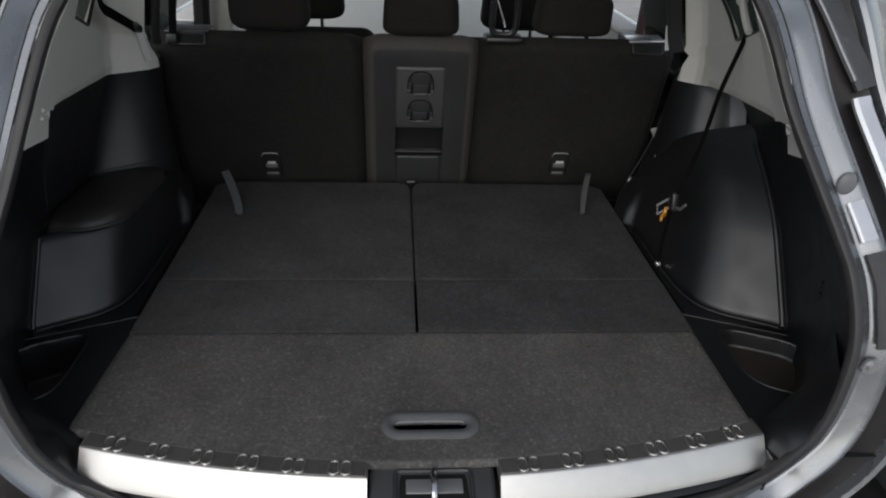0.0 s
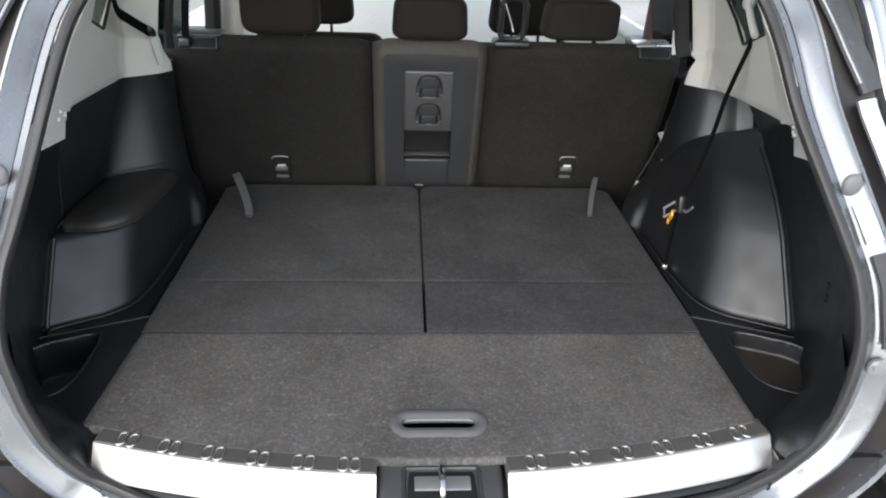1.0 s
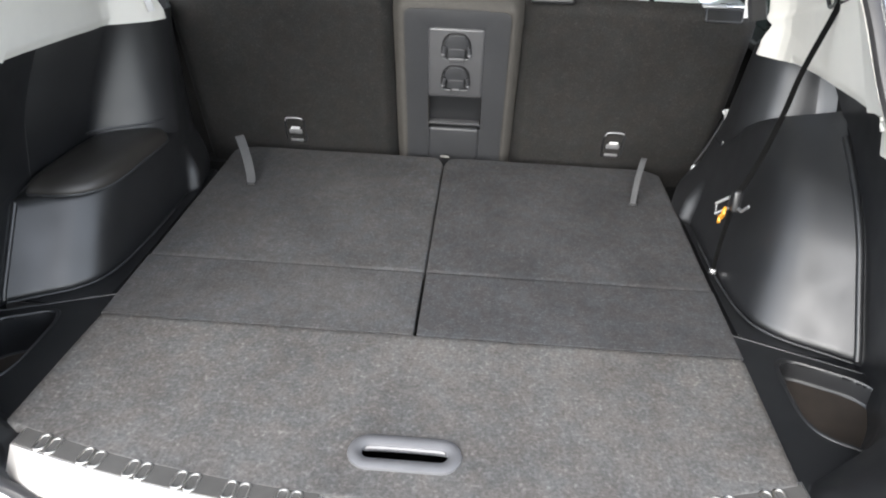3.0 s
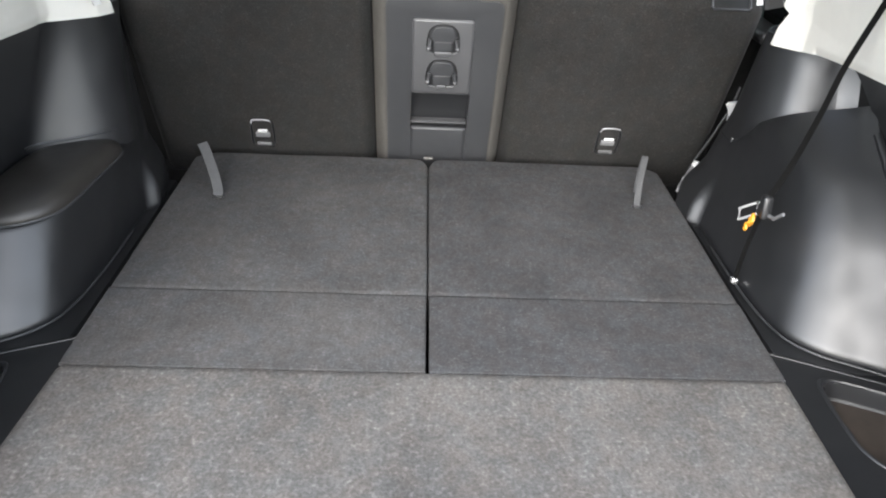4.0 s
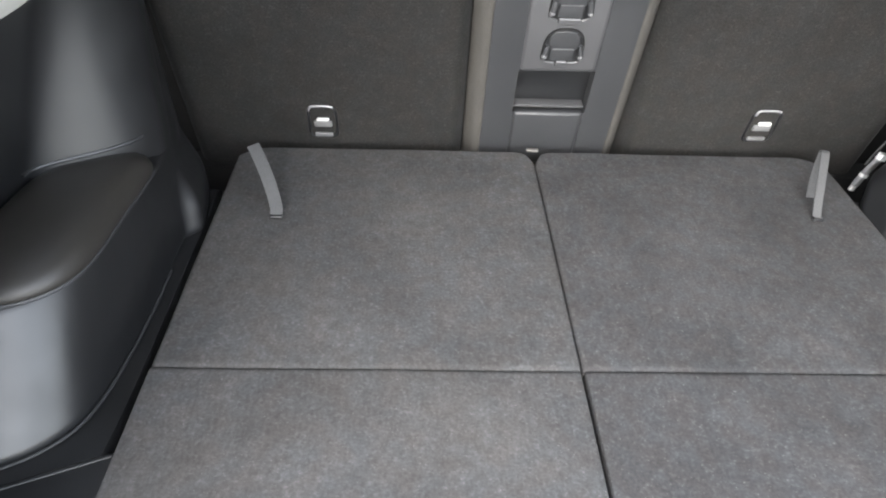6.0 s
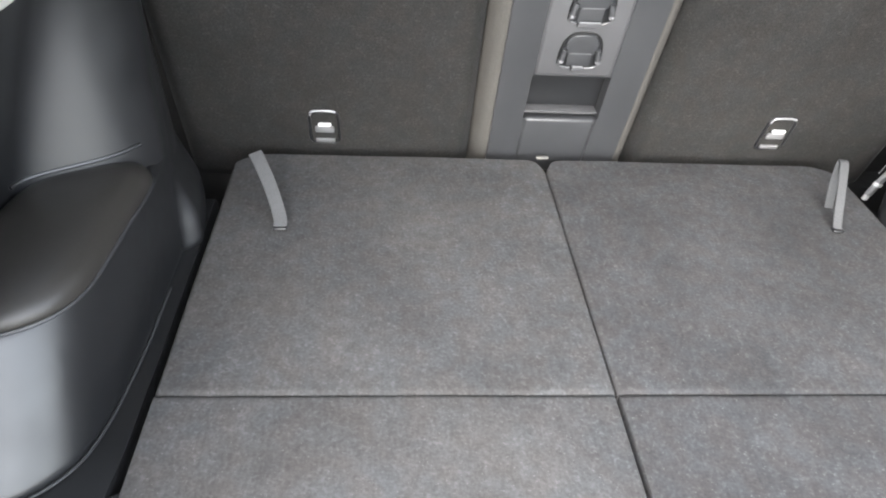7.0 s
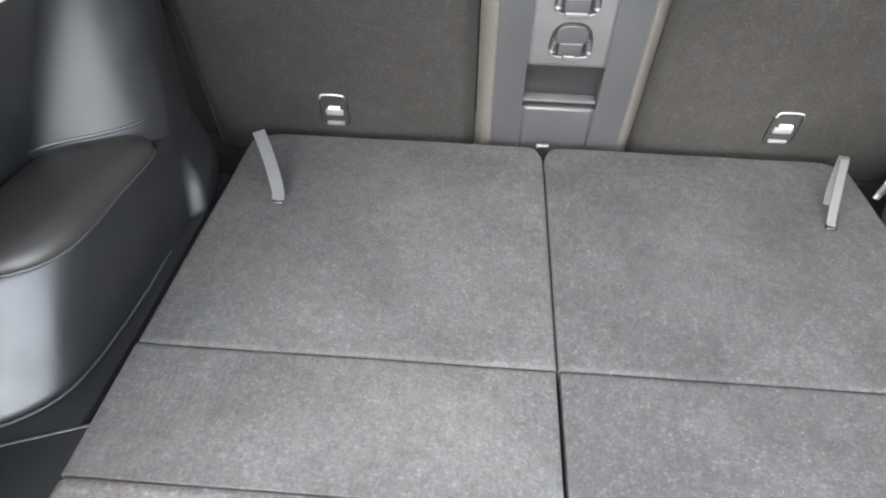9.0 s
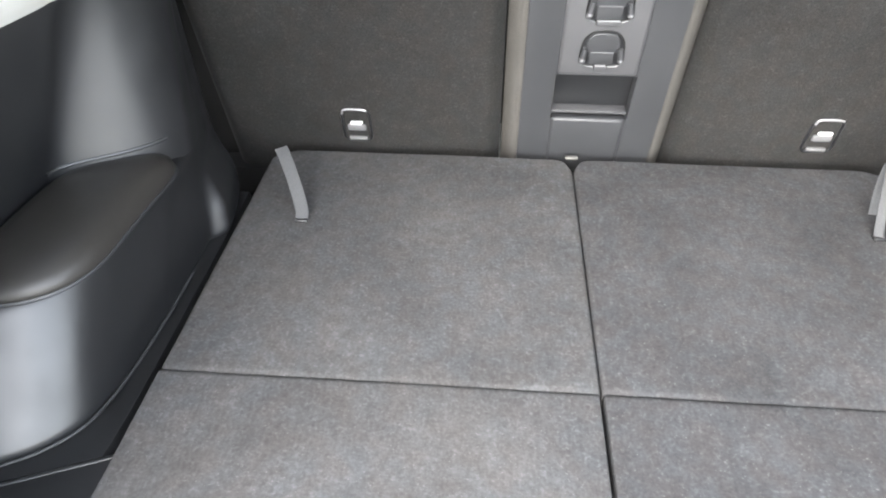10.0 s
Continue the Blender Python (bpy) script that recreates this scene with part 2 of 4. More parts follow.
def plate(outline, z0, z1, hole=None, round_edge=0.0, drop=None):
    """A flat panel from an outline in x, y, with one hole if given."""
    bm = bmesh.new()
    loops = []
    for loop in [outline] + ([hole] if hole else []):
        vs = [bm.verts.new((x, y, z1)) for x, y in loop]
        loops.append([bm.edges.new((vs[i], vs[(i + 1) % len(vs)])) for i in range(len(vs))])
    bmesh.ops.triangle_fill(bm, use_beauty=True, edges=[e for l in loops for e in l])
    top = bm.faces[:]
    ex = bmesh.ops.extrude_face_region(bm, geom=top)
    for v in [g for g in ex["geom"] if isinstance(g, bmesh.types.BMVert)]:
        v.co.z = z0
    if round_edge:
        rim = [e for e in bm.edges if all(abs(v.co.z - z1) < 1e-6 for v in e.verts) and any(abs(f.normal.z) < 0.5 for f in e.link_faces) and len(e.link_faces) == 2]
        bm.normal_update()
        rim = [e for e in bm.edges if len(e.link_faces) == 2 and all(abs(v.co.z - z1) < 1e-6 for v in e.verts) and abs(abs(e.link_faces[0].normal.z) - abs(e.link_faces[1].normal.z)) > 0.5]
        bmesh.ops.bevel(bm, geom=rim, offset=round_edge, segments=3, profile=0.5, affect="EDGES", clamp_overlap=True)
    return bm


def stadium(cx, cy, w, h, n=10, r=None):
    """A rounded rectangle as a loop of x, y."""
    r = min(w, h) / 2 if r is None else r
    out = []
    for k, (sx, sy) in enumerate(((1, 1), (-1, 1), (-1, -1), (1, -1))):
        for i in range(n + 1):
            a = math.pi / 2 * (k + i / n)
            out.append((cx + sx * (w / 2 - r) + r * math.cos(a), cy + sy * (h / 2 - r) + r * math.sin(a)))
    return out


def lerp(table, x):
    """Linear reading of a small table [(x, y...), ...]."""
    if x <= table[0][0]:
        return table[0][1:]
    for a, b in zip(table, table[1:]):
        if x <= b[0]:
            f = (x - a[0]) / (b[0] - a[0])
            return tuple(p + f * (q - p) for p, q in zip(a[1:], b[1:]))
    return table[-1][1:]


def step(a, b, x):
    t = min(max((x - a) / (b - a), 0), 1)
    return t * t * (3 - 2 * t)


# ---- ground and surroundings ----
bm = bmesh.new()
bmesh.ops.create_grid(bm, x_segments=2, y_segments=2, size=400)
for v in bm.verts:
    v.co.z = -0.74
tagged(part("ground", bm, ASPHALT), "pale concrete ground of a parking area", "ground", kind="structure")

# ---- the rear opening of the body ----
# half width, y, z of the opening's edge on either side, from the sill's middle to the roof
EDGE_R = [(0.0, -0.425, -0.050), (0.20, -0.415, -0.055), (0.40, -0.378, -0.056), (0.500, -0.352, -0.040), (0.539, -0.348, -0.006), (0.572, -0.343, 0.039), (0.592, -0.333, 0.104), (0.600, -0.316, 0.185),
          (0.591, -0.283, 0.263), (0.577, -0.245, 0.314), (0.557, -0.199, 0.372), (0.527, -0.130, 0.460), (0.506, -0.077, 0.542), (0.487, -0.034, 0.598), (0.44, 0.02, 0.67), (0.36, 0.075, 0.75), (0.20, 0.10, 0.785), (0.0, 0.105, 0.79)]
EDGE_L = [(0.0, -0.425, -0.050), (0.20, -0.415, -0.055), (0.38, -0.378, -0.056), (0.475, -0.351, -0.036), (0.504, -0.349, -0.018), (0.539, -0.345, 0.027), (0.560, -0.338, 0.076), (0.572, -0.330, 0.118), (0.584, -0.316, 0.185),
          (0.579, -0.283, 0.263), (0.569, -0.245, 0.314), (0.558, -0.199, 0.372), (0.541, -0.140, 0.458), (0.526, -0.087, 0.529), (0.508, -0.050, 0.577), (0.45, 0.02, 0.67), (0.36, 0.075, 0.75), (0.20, 0.10, 0.785), (0.0, 0.105, 0.79)]
LOOP = smooth_path([(CX + w, y, z) for w, y, z in EDGE_R] + [(CX - w, y, z) for w, y, z in EDGE_L[-2:0:-1]], 5, closed=True)


def outward(i):
    p = LOOP[i]
    d = Vector((p.x - CX, 0, (p.z - 0.33) * 0.8))
    return d.normalized()


def ring(name, profile, mat, parent, label=""):
    """A band carried round the opening."""
    return part(name, sweep(LOOP, [(a, -b) for a, b in profile], closed=True, side=outward), mat, parent, label)


SEAL_AT = {1: [(z, w, y) for w, y, z in EDGE_R[2:15]], -1: [(z, w, y) for w, y, z in EDGE_L[2:16]]}
car = thing("car_body", "grey metallic painted car body with an open tailgate", "car", (0, -0.4, -0.05))
ring("door_seal", [(-0.007, -0.010), (-0.0085, -0.003), (-0.006, 0.002), (0.000, 0.004), (0.006, 0.002), (0.0085, -0.003), (0.009, -0.014)], SEAL, car, "grey rubber weather seal")
ring("flange", [(0.0115, -0.030), (0.0115, -0.011), (0.014, -0.008), (0.024, -0.010), (0.026, -0.014), (0.026, -0.030)], PAINT, car, "grey painted seal flange")
ring("gutter", [(0.0262, -0.034), (0.027, -0.0135), (0.031, -0.010), (0.052, -0.004), (0.056, 0.002), (0.060, 0.002), (0.0615, -0.006), (0.0615, -0.04)], PAINT, car, "grey painted rain gutter with a raised edge")
ring("shut_gap", [(0.0605, -0.05), (0.0612, -0.020), (0.075, -0.024), (0.122, -0.016), (0.123, -0.05)], GAP_BROWN, car, "dark shut gap")
ring("outer_panel", [(0.123, -0.05), (0.123, -0.008), (0.125, 0.000), (0.132, 0.003), (0.160, -0.020), (0.175, -0.06)], PAINT, car)
# raised tailgate over the opening, its upper half a tinted window
def gate_at(u, v, drop=0.0):
    return (CX + (u - 0.5) * (1.10 + 0.12 * math.sin(math.pi * v)), 0.06 - 0.95 * v, 0.90 + 0.42 * v + 0.04 * math.sin(math.pi * v) - drop)


def in_gate_window(p):
    return -0.41 < p.y < -0.03 and abs(p.x - CX) < 0.45


gate = part("tailgate", sheet(gate_at, 40, 40, (0, 0.01, 0.04), skip=in_gate_window), PAINT, car, "raised grey tailgate")
gate_glass = part("rear_window", sheet(lambda u, v: gate_at(0.08 + 0.84 * u, 0.06 + 0.46 * v, -0.012), 10, 10, (0, 0.002, 0.005)), TINT_GLASS, gate, "tinted rear window")
gate_glass.visible_shadow = False
part("tailgate_lining", sheet(lambda u, v: gate_at(0.06 + 0.88 * u, 0.53 + 0.45 * v, 0.014), 8, 8, (0, 0, 0.010)), PLASTIC, gate, "black plastic tailgate lining")


# lamps, brackets, bump stops and bolts beside the opening
def on_edge(s, z, out, back):
    """A point beside the opening at height z: out from the seal, back towards the rear."""
    w, y = lerp(SEAL_AT[s], z)
    return Vector((CX + s * (w + out), y - back, z))


def along_edge(s, zs, out, back, wide, deep):
    return sweep(smooth_path([on_edge(s, z, out if not callable(out) else out(z), back) for z in zs], 4), slab(wide, deep), side=lambda i: (1, 0, 0))


for s in (1, -1):
    lamp = part("tail_lamp", along_edge(s, (0.49, 0.52, 0.56, 0.60, 0.64, 0.67), lambda z: 0.106 + 0.012 * step(0.56, 0.49, z), 0.004, 0.034, 0.016), LAMP_LENS, car, "smoked grey tail lamp lens")
    part("lens_edge", along_edge(s, (0.50, 0.54, 0.58, 0.62, 0.67), lambda z: 0.088 + 0.012 * step(0.56, 0.49, z), 0.008, 0.004, 0.010), SATIN, lamp)
    part("lamp_housing", along_edge(s, (0.31, 0.34, 0.38, 0.42, 0.46, 0.48), 0.102, 0.010, 0.028, 0.014), BRIGHT, lamp, "silver lamp housing")
    part("lamp_bracket", along_edge(s, (0.178, 0.20, 0.23, 0.26, 0.285, 0.302), 0.066, 0.0045, 0.078, 0.010), BRACKET, car, "dark grey bracket beside the lamp")
    for z, o, back, r in ((0.288, 0.062, 0.011, 0.0065), (0.198, 0.052, 0.011, 0.0065), (0.145, 0.033, -0.004, 0.010)):
        bolt = bmesh.new()
        m = Matrix.Translation(on_edge(s, z, o, back)) @ Matrix.Rotation(radians(90), 4, "X")
        bmesh.ops.create_cone(bolt, cap_ends=True, segments=20, radius1=r * 1.35, radius2=r * 1.25, depth=0.004, matrix=m)
        bmesh.ops.create_cone(bolt, cap_ends=True, segments=6, radius1=r * 0.8, radius2=r * 0.72, depth=0.013, matrix=m)
        part("bolt", bolt, SATIN if r > 0.008 else BRACKET, car, "hexagon bolt with a washer")
    # round bump stop and the step in the gutter below it
    stop = bmesh.new()
    bmesh.ops.create_uvsphere(stop, u_segments=18, v_segments=12, radius=0.015)
    c = on_edge(s, 0.375, 0.038, 0.000)
    for v in stop.verts:
        v.co = c + Vector((v.co.x, v.co.y * 0.5, v.co.z * 1.15))
    part("bump_stop", stop, BUMPER, car, "grey bump stop")
    part("gutter_step", along_edge(s, (0.310, 0.325, 0.34, 0.355), 0.040, 0.002, 0.026, 0.008), BRIGHT, car, "bright stepped plate in the gutter")

# ---- car shell ahead of the load space ----
shell = thing("car_cabin_shell", "cream lined car cabin shell with doors and roof", "car cabin", (0, 1.5, -0.4), kind="structure")
part("headliner", sheet(lambda u, v: (CX + (u - 0.5) * 1.16, 0.14 + 2.2 * v, 0.80 + 0.05 * math.sin(math.pi * v) - 0.06 * abs(2 * u - 1) ** 3), 16, 12, (0, 0, 0.03)), CREAM_CLOTH, shell)
part("cabin_floor", box((CX - 0.78, 0.76, -0.42), (CX + 0.78, 2.7, -0.38), 0.0), CABIN_CARPET, shell)
part("under_floor", box((CX - 0.80, -0.36, -0.30), (CX + 0.80, 0.78, -0.16), 0.0), DARK, shell)
part("bumper_beam", box((CX - 0.78, -0.60, -0.52), (CX + 0.78, -0.38, -0.10), 0.03), PAINT, shell)
part("dashboard", sheet(lambda u, v: (CX + (u - 0.5) * 1.40, 2.20 + 0.62 * v, -0.02 + 0.32 * v ** 0.8), 8, 12, (0, 0.02, -0.06)), RENDER_WALL, shell, "pale dashboard below the windscreen")
part("lower_dashboard", box((CX - 0.70, 2.30, -0.38), (CX + 0.70, 2.80, -0.06), 0.03), RENDER_WALL, shell)
for s in (1, -1):
    # doors below their windows, and the window posts
    def across(w0, w1, y0, y1, z0, z1, bevel):
        return box((min(CX + s * w0, CX + s * w1), y0, z0), (max(CX + s * w0, CX + s * w1), y1, z1), bevel)

    part("door_panel", across(0.72, 0.80, 0.88, 2.5, -0.38, 0.284, 0.02), CREAM, shell)
    part("door_cap", across(0.68, 0.79, 0.70, 1.26, 0.286, 0.312, 0.008), RUBBER, shell, "black door sill trim")
    part("front_door_cap", across(0.70, 0.79, 1.32, 2.5, 0.286, 0.306, 0.010), CREAM, shell)
    door_pane = part("door_window", sheet(lambda u, v: (CX + s * (0.735 - 0.11 * v), 0.66 + (0.56 if s < 0 else 0.48) * u, 0.31 + 0.48 * v), 6, 6, (s * 0.004, 0, 0)), GLASS, shell, "tinted rear door window")
    door_pane.visible_shadow = False
    part("inner_panel", box((min(CX + s * 0.735, CX + s * 0.785), 0.30, -0.30), (max(CX + s * 0.735, CX + s * 0.785), 0.836, 0.36), 0.0), DARK, shell)
    part("bulkhead", box((min(CX + s * 0.60, CX + s * 0.785), 0.846, -0.30), (max(CX + s * 0.60, CX + s * 0.785), 0.866, 0.30), 0.0), DARK, shell)
    part("side_skin", box((min(CX + s * 0.79, CX + s * 0.83), -0.30, -0.50), (max(CX + s * 0.79, CX + s * 0.83), 2.8, 0.30), 0.015), PAINT, shell)
    posts = [("door_frame", 0.735, 0.58, 0.67, 0.03, RUBBER, ""), ("a_pillar", 0.735, 0.58, 2.70, 0.07, CREAM, "")]
    if s < 0:
        posts += [("door_rubber", 0.657, 0.60, 1.22, 0.045, RUBBER, "black window frame"), ("b_pillar", 0.622, 0.57, 1.30, 0.075, CREAM, "cream middle pillar")]
    else:
        posts += [("b_pillar", 0.775, 0.715, 1.22, 0.100, MAROON, "brown middle pillar"), ("door_rubber", 0.800, 0.74, 1.20, 0.03, RUBBER, "black window frame")]
    for name, low, high, y, wide, mat, word in posts:
        back = 0.5 if name == "a_pillar" else 0.0
        bend = 0.010 if s > 0 else -0.018
        part(name, sweep([(CX + s * low, y, 0.22), (CX + s * (low + bend), y - 0.4 * back, 0.50), (CX + s * high, y - back, 0.82)], slab(wide, 0.05), side=lambda i: (1, 0, 0)), mat, shell, word)
    part("roof_rail", sweep([(CX + s * 0.57, y, 0.80) for y in (0.12, 0.7, 1.4, 2.1)], slab(0.05, 0.05), side=lambda i: (1, 0, 0)), CREAM, shell)

# outer roof, windscreen, bonnet and wheels of the same car
part("roof_skin", sheet(lambda u, v: (CX + (u - 0.5) * 1.30, 0.10 + 2.25 * v, 0.875 + 0.05 * math.sin(math.pi * v) - 0.09 * abs(2 * u - 1) ** 4), 20, 14, (0, 0, 0.012)), PAINT, car)
screen = part("windscreen", sheet(lambda u, v: (CX + (u - 0.5) * (1.16 + 0.24 * v), 2.36 + 0.62 * v - 0.05 * math.cos(math.pi * (u - 0.5)), 0.86 - 0.54 * v), 12, 8, (0, 0.004, 0.004)), CLEAR_GLASS, car, "clear windscreen")
screen.visible_shadow = False
part("bonnet", sheet(lambda u, v: (CX + (u - 0.5) * (1.56 - 0.15 * v), 2.83 + 0.95 * v, 0.33 - 0.12 * v - 0.42 * max(0, v - 0.85) - 0.05 * abs(2 * u - 1) ** 3), 14, 14, (0, 0, -0.02)), PAINT, car)
part("nose", box((CX - 0.74, 3.60, -0.52), (CX + 0.74, 3.80, 0.16), 0.05), PAINT, car)
for s in (1, -1):
    part("front_wing", box((min(CX + s * 0.74, CX + s * 0.82), 2.75, -0.50), (max(CX + s * 0.74, CX + s * 0.82), 3.70, 0.24), 0.03), PAINT, car)
    for y in (0.25, 2.98):
        ringpts = [(CX + s * 0.735, y + 0.245 * math.cos(k * math.pi / 18), -0.40 + 0.245 * math.sin(k * math.pi / 18)) for k in range(36)]
        wheel = part("wheel", sweep(ringpts, [(-0.10, -0.07), (0.10, -0.07), (0.105, 0.03), (0.09, 0.09), (-0.09, 0.09), (-0.105, 0.03)], closed=True, side=lambda i: (1, 0, 0)), RUBBER, car, "black rubber tyre")
        b = bmesh.new()
        bmesh.ops.create_cone(b, cap_ends=True, segments=32, radius1=0.19, radius2=0.17, depth=0.12, matrix=Matrix.Translation((CX + s * 0.745, y, -0.40)) @ Matrix.Rotation(radians(90 * s), 4, "Y"))
        part("rim", b, SATIN, wheel)

# ---- load floor ----
LEFT, RIGHT, SEAM, LINE_A, LINE_B, FAR = -0.538, 0.503, -0.020, -0.014, 0.175, 0.700
floor_board = thing("load_floor_board", "speckled dark grey carpeted load floor board with a pull handle", "floor board", (0, -0.18, 0))
HANDLE = (-0.0065, -0.269)


def board(u, v):
    """The board's top: flat, its front edge bowed and rolled down to the sill."""
    x = LEFT + (RIGHT - LEFT) * u
    y_front = -0.347 + 0.285 * (x - CX) ** 2
    v = v ** 1.6
    y = y_front + (LINE_A - 0.002 - y_front) * v
    if u < 0.02:
        x -= 0.010 * (1 - v) * (1 - u / 0.02)
    side = min(u, 1 - u) * (RIGHT - LEFT)
    far = (1 - v) * 0.32
    z = -0.006 * max(0, 1 - (y - y_front) / 0.006) ** 2 - 0.006 * max(0, 1 - side / 0.006) ** 2 - 0.0025 * max(0, 1 - far / 0.004) ** 2
    return (x, y, z + 0.0008 * noise.noise(Vector((x * 8, y * 8, 5))))


def in_handle(p):
    dx = max(0, abs(p.x - HANDLE[0]) - 0.042)
    return dx * dx + (p.y - HANDLE[1]) ** 2 < 0.0200 ** 2


part("carpet", sheet(board, 150, 70, (0, 0, -0.006), skip=in_handle), CARPET, floor_board)
handle = part("handle", sweep([(x, y, 0.001) for x, y in stadium(*HANDLE, 0.131, 0.040)], [(-0.010, -0.004), (-0.009, 0.002), (-0.004, 0.005), (0.004, 0.0045), (0.009, 0.001), (0.009, -0.004)], closed=True), HANDLE_GREY, floor_board, "recessed grey plastic pull handle")
part("handle_well", box((HANDLE[0] - 0.066, HANDLE[1] - 0.026, -0.05), (HANDLE[0] + 0.066, HANDLE[1] + 0.026, -0.034), 0.006), DARK, handle)
part("grip", sweep(smooth_path([(HANDLE[0] - 0.058, HANDLE[1] + 0.011, -0.007), (HANDLE[0] - 0.045, HANDLE[1] + 0.015, -0.004), (HANDLE[0] + 0.045, HANDLE[1] + 0.015, -0.004), (HANDLE[0] + 0.058, HANDLE[1] + 0.011, -0.007)], 4),
     [(0.0075 * math.cos(a * math.pi / 6), 0.006 * math.sin(a * math.pi / 6)) for a in range(12)], side=lambda i: (0, 1, 0)), HANDLE_GREY, handle)

# ---- folded third-row seats ----
def folded_seat(x0, x1, tag, felt):
    seat = thing("folded_third_row_seat", tag, "folded seat", ((x0 + x1) / 2, 0.34, -0.03), "folded third-row seats")
    out_r = x1 > 0.2

    def puff(u, v):
        x = x0 + (x1 - x0) * u
        y = LINE_B + 0.0012 + (FAR - LINE_B + 0.0013) * v
        if v > 0.9:
            k = (v - 0.9) / 0.1
            outer = (1 - u) if out_r else u
            y -= 0.035 * k * max(0, 1 - outer / 0.10) ** 2 + 0.012 * k * max(0, 1 - (1 - outer) / 0.04) ** 2
        inner = u if out_r else 1 - u
        x += (1 if out_r else -1) * 0.011 * max(0, (v - 0.93) / 0.07) ** 1.5 * max(0, 1 - inner / 0.3)
        edge = min(u, 1 - u) * (x1 - x0)
        z = -0.0024 - 0.004 * max(0, 1 - edge / 0.003) ** 2 - 0.005 * max(0, 1 - (1 - v) * (FAR - LINE_B) / 0.003) ** 2 - 0.0022 * max(0, 1 - v * (FAR - LINE_B) / 0.006) ** 2 + 0.003 * math.sin(math.pi * u) * math.sin(math.pi * v)
        z += 0.0015 * noise.noise(Vector((x * 7, y * 7, 0)))
        return (x, y, z)

    part("backrest", sheet(lambda u, v: puff(0.5 - 0.5 * math.cos(math.pi * u), 0.5 - 0.5 * math.cos(math.pi * v)), 40, 40, (0, 0, -0.06)), felt, seat)
    gap = 0.0015

    def flap(u, v):
        x = (x0 if x0 < -0.2 else x0 + gap) + ((x1 - gap if x0 < -0.2 else x1) - (x0 if x0 < -0.2 else x0 + gap)) * u
        y = LINE_A + 0.001 + (LINE_B - 0.0015 - LINE_A) * v
        edge = min(u, 1 - u) * (x1 - x0)
        near = (1 - v) * (LINE_B - LINE_A)
        return (x, y, -0.0012 - 0.003 * max(0, 1 - edge / 0.002) ** 2 - 0.0025 * max(0, 1 - near / 0.005) ** 2 + 0.001 * noise.noise(Vector((x * 6, y * 6, 3))))

    part("hinge_flap", sheet(lambda u, v: flap(0.5 - 0.5 * math.cos(math.pi * u), 0.5 - 0.5 * math.cos(math.pi * v)), 36, 24, (0, 0, -0.03)), felt, seat, "short carpeted hinge flap")
    return seat


seat_l = folded_seat(LEFT, SEAM - 0.001, "folded third-row seat with dark grey felt back and a raised strap", FELT)
seat_r = folded_seat(SEAM + 0.001, RIGHT, "folded third-row seat with dark grey felt back and looped strap", FELT_DIMMED)
part("pull_strap", sweep(smooth_path([(-0.441, 0.482, 0.004), (-0.4405, 0.491, 0.014), (-0.452, 0.512, 0.046), (-0.468, 0.536, 0.075), (-0.478, 0.550, 0.086)], 4), slab(0.020, 0.004), side=lambda i: (1, 0.55, 0.1)), STRAP, seat_l, "upright grey webbing pull strap")
part("strap_slot", box((-0.450, 0.477, 0.000), (-0.431, 0.489, 0.005), 0.002), PLASTIC, seat_l)
part("pull_strap", sweep(smooth_path([(0.410, 0.498, 0.003), (0.411, 0.508, 0.012), (0.420, 0.540, 0.045), (0.432, 0.574, 0.070), (0.436, 0.586, 0.074), (0.437, 0.592, 0.068), (0.428, 0.575, 0.036), (0.422, 0.555, 0.006)], 4), slab(0.013, 0.003), side=lambda i: (1, -0.4, 0.1)), STRAP, seat_r, "looped grey webbing pull strap")
part("strap_slot", box((0.402, 0.493, 0.000), (0.419, 0.503, 0.005), 0.002), PLASTIC, seat_r)
b = box((SEAM - 0.011, 0.702, -0.004), (SEAM + 0.011, 0.710, 0.0015), 0.0015, 2)
tagged(part("metal_catch", b, GUNMETAL), "small metal catch between the folded seats", "catch")

# ---- second-row seats ----
def lean(x, d, h):
    """Seat coordinates: d behind the rear face (towards the front of the car), h up."""
    return (x, 0.735 - 0.32 * h + d, h)


def cushion(x0, x1, h0, h1, depth, skip=None):
    """A seat back with a slightly bowed rear face and rounded top."""
    def skin(u, v):
        x = x0 + (x1 - x0) * u
        h = h0 + (h1 - h0) * v
        e = min(u, 1 - u) * (x1 - x0)
        top = (1 - v) * (h1 - h0)
        d = 0.028 * max(0, 1 - e / 0.030) ** 2.2 + 0.034 * max(0, 1 - top / 0.035) ** 2.2 - 0.004 * math.sin(math.pi * u)
        h -= 0.018 * max(0, 1 - e / 0.05) ** 2 * v
        return Vector(lean(x, d + 0.001 * noise.noise(Vector((x * 9, h * 9, 1))), h))
    return sheet(lambda u, v: skin(0.5 - 0.5 * math.cos(math.pi * u), v ** 0.8), 48, 48, (0, depth, -0.022), skip)


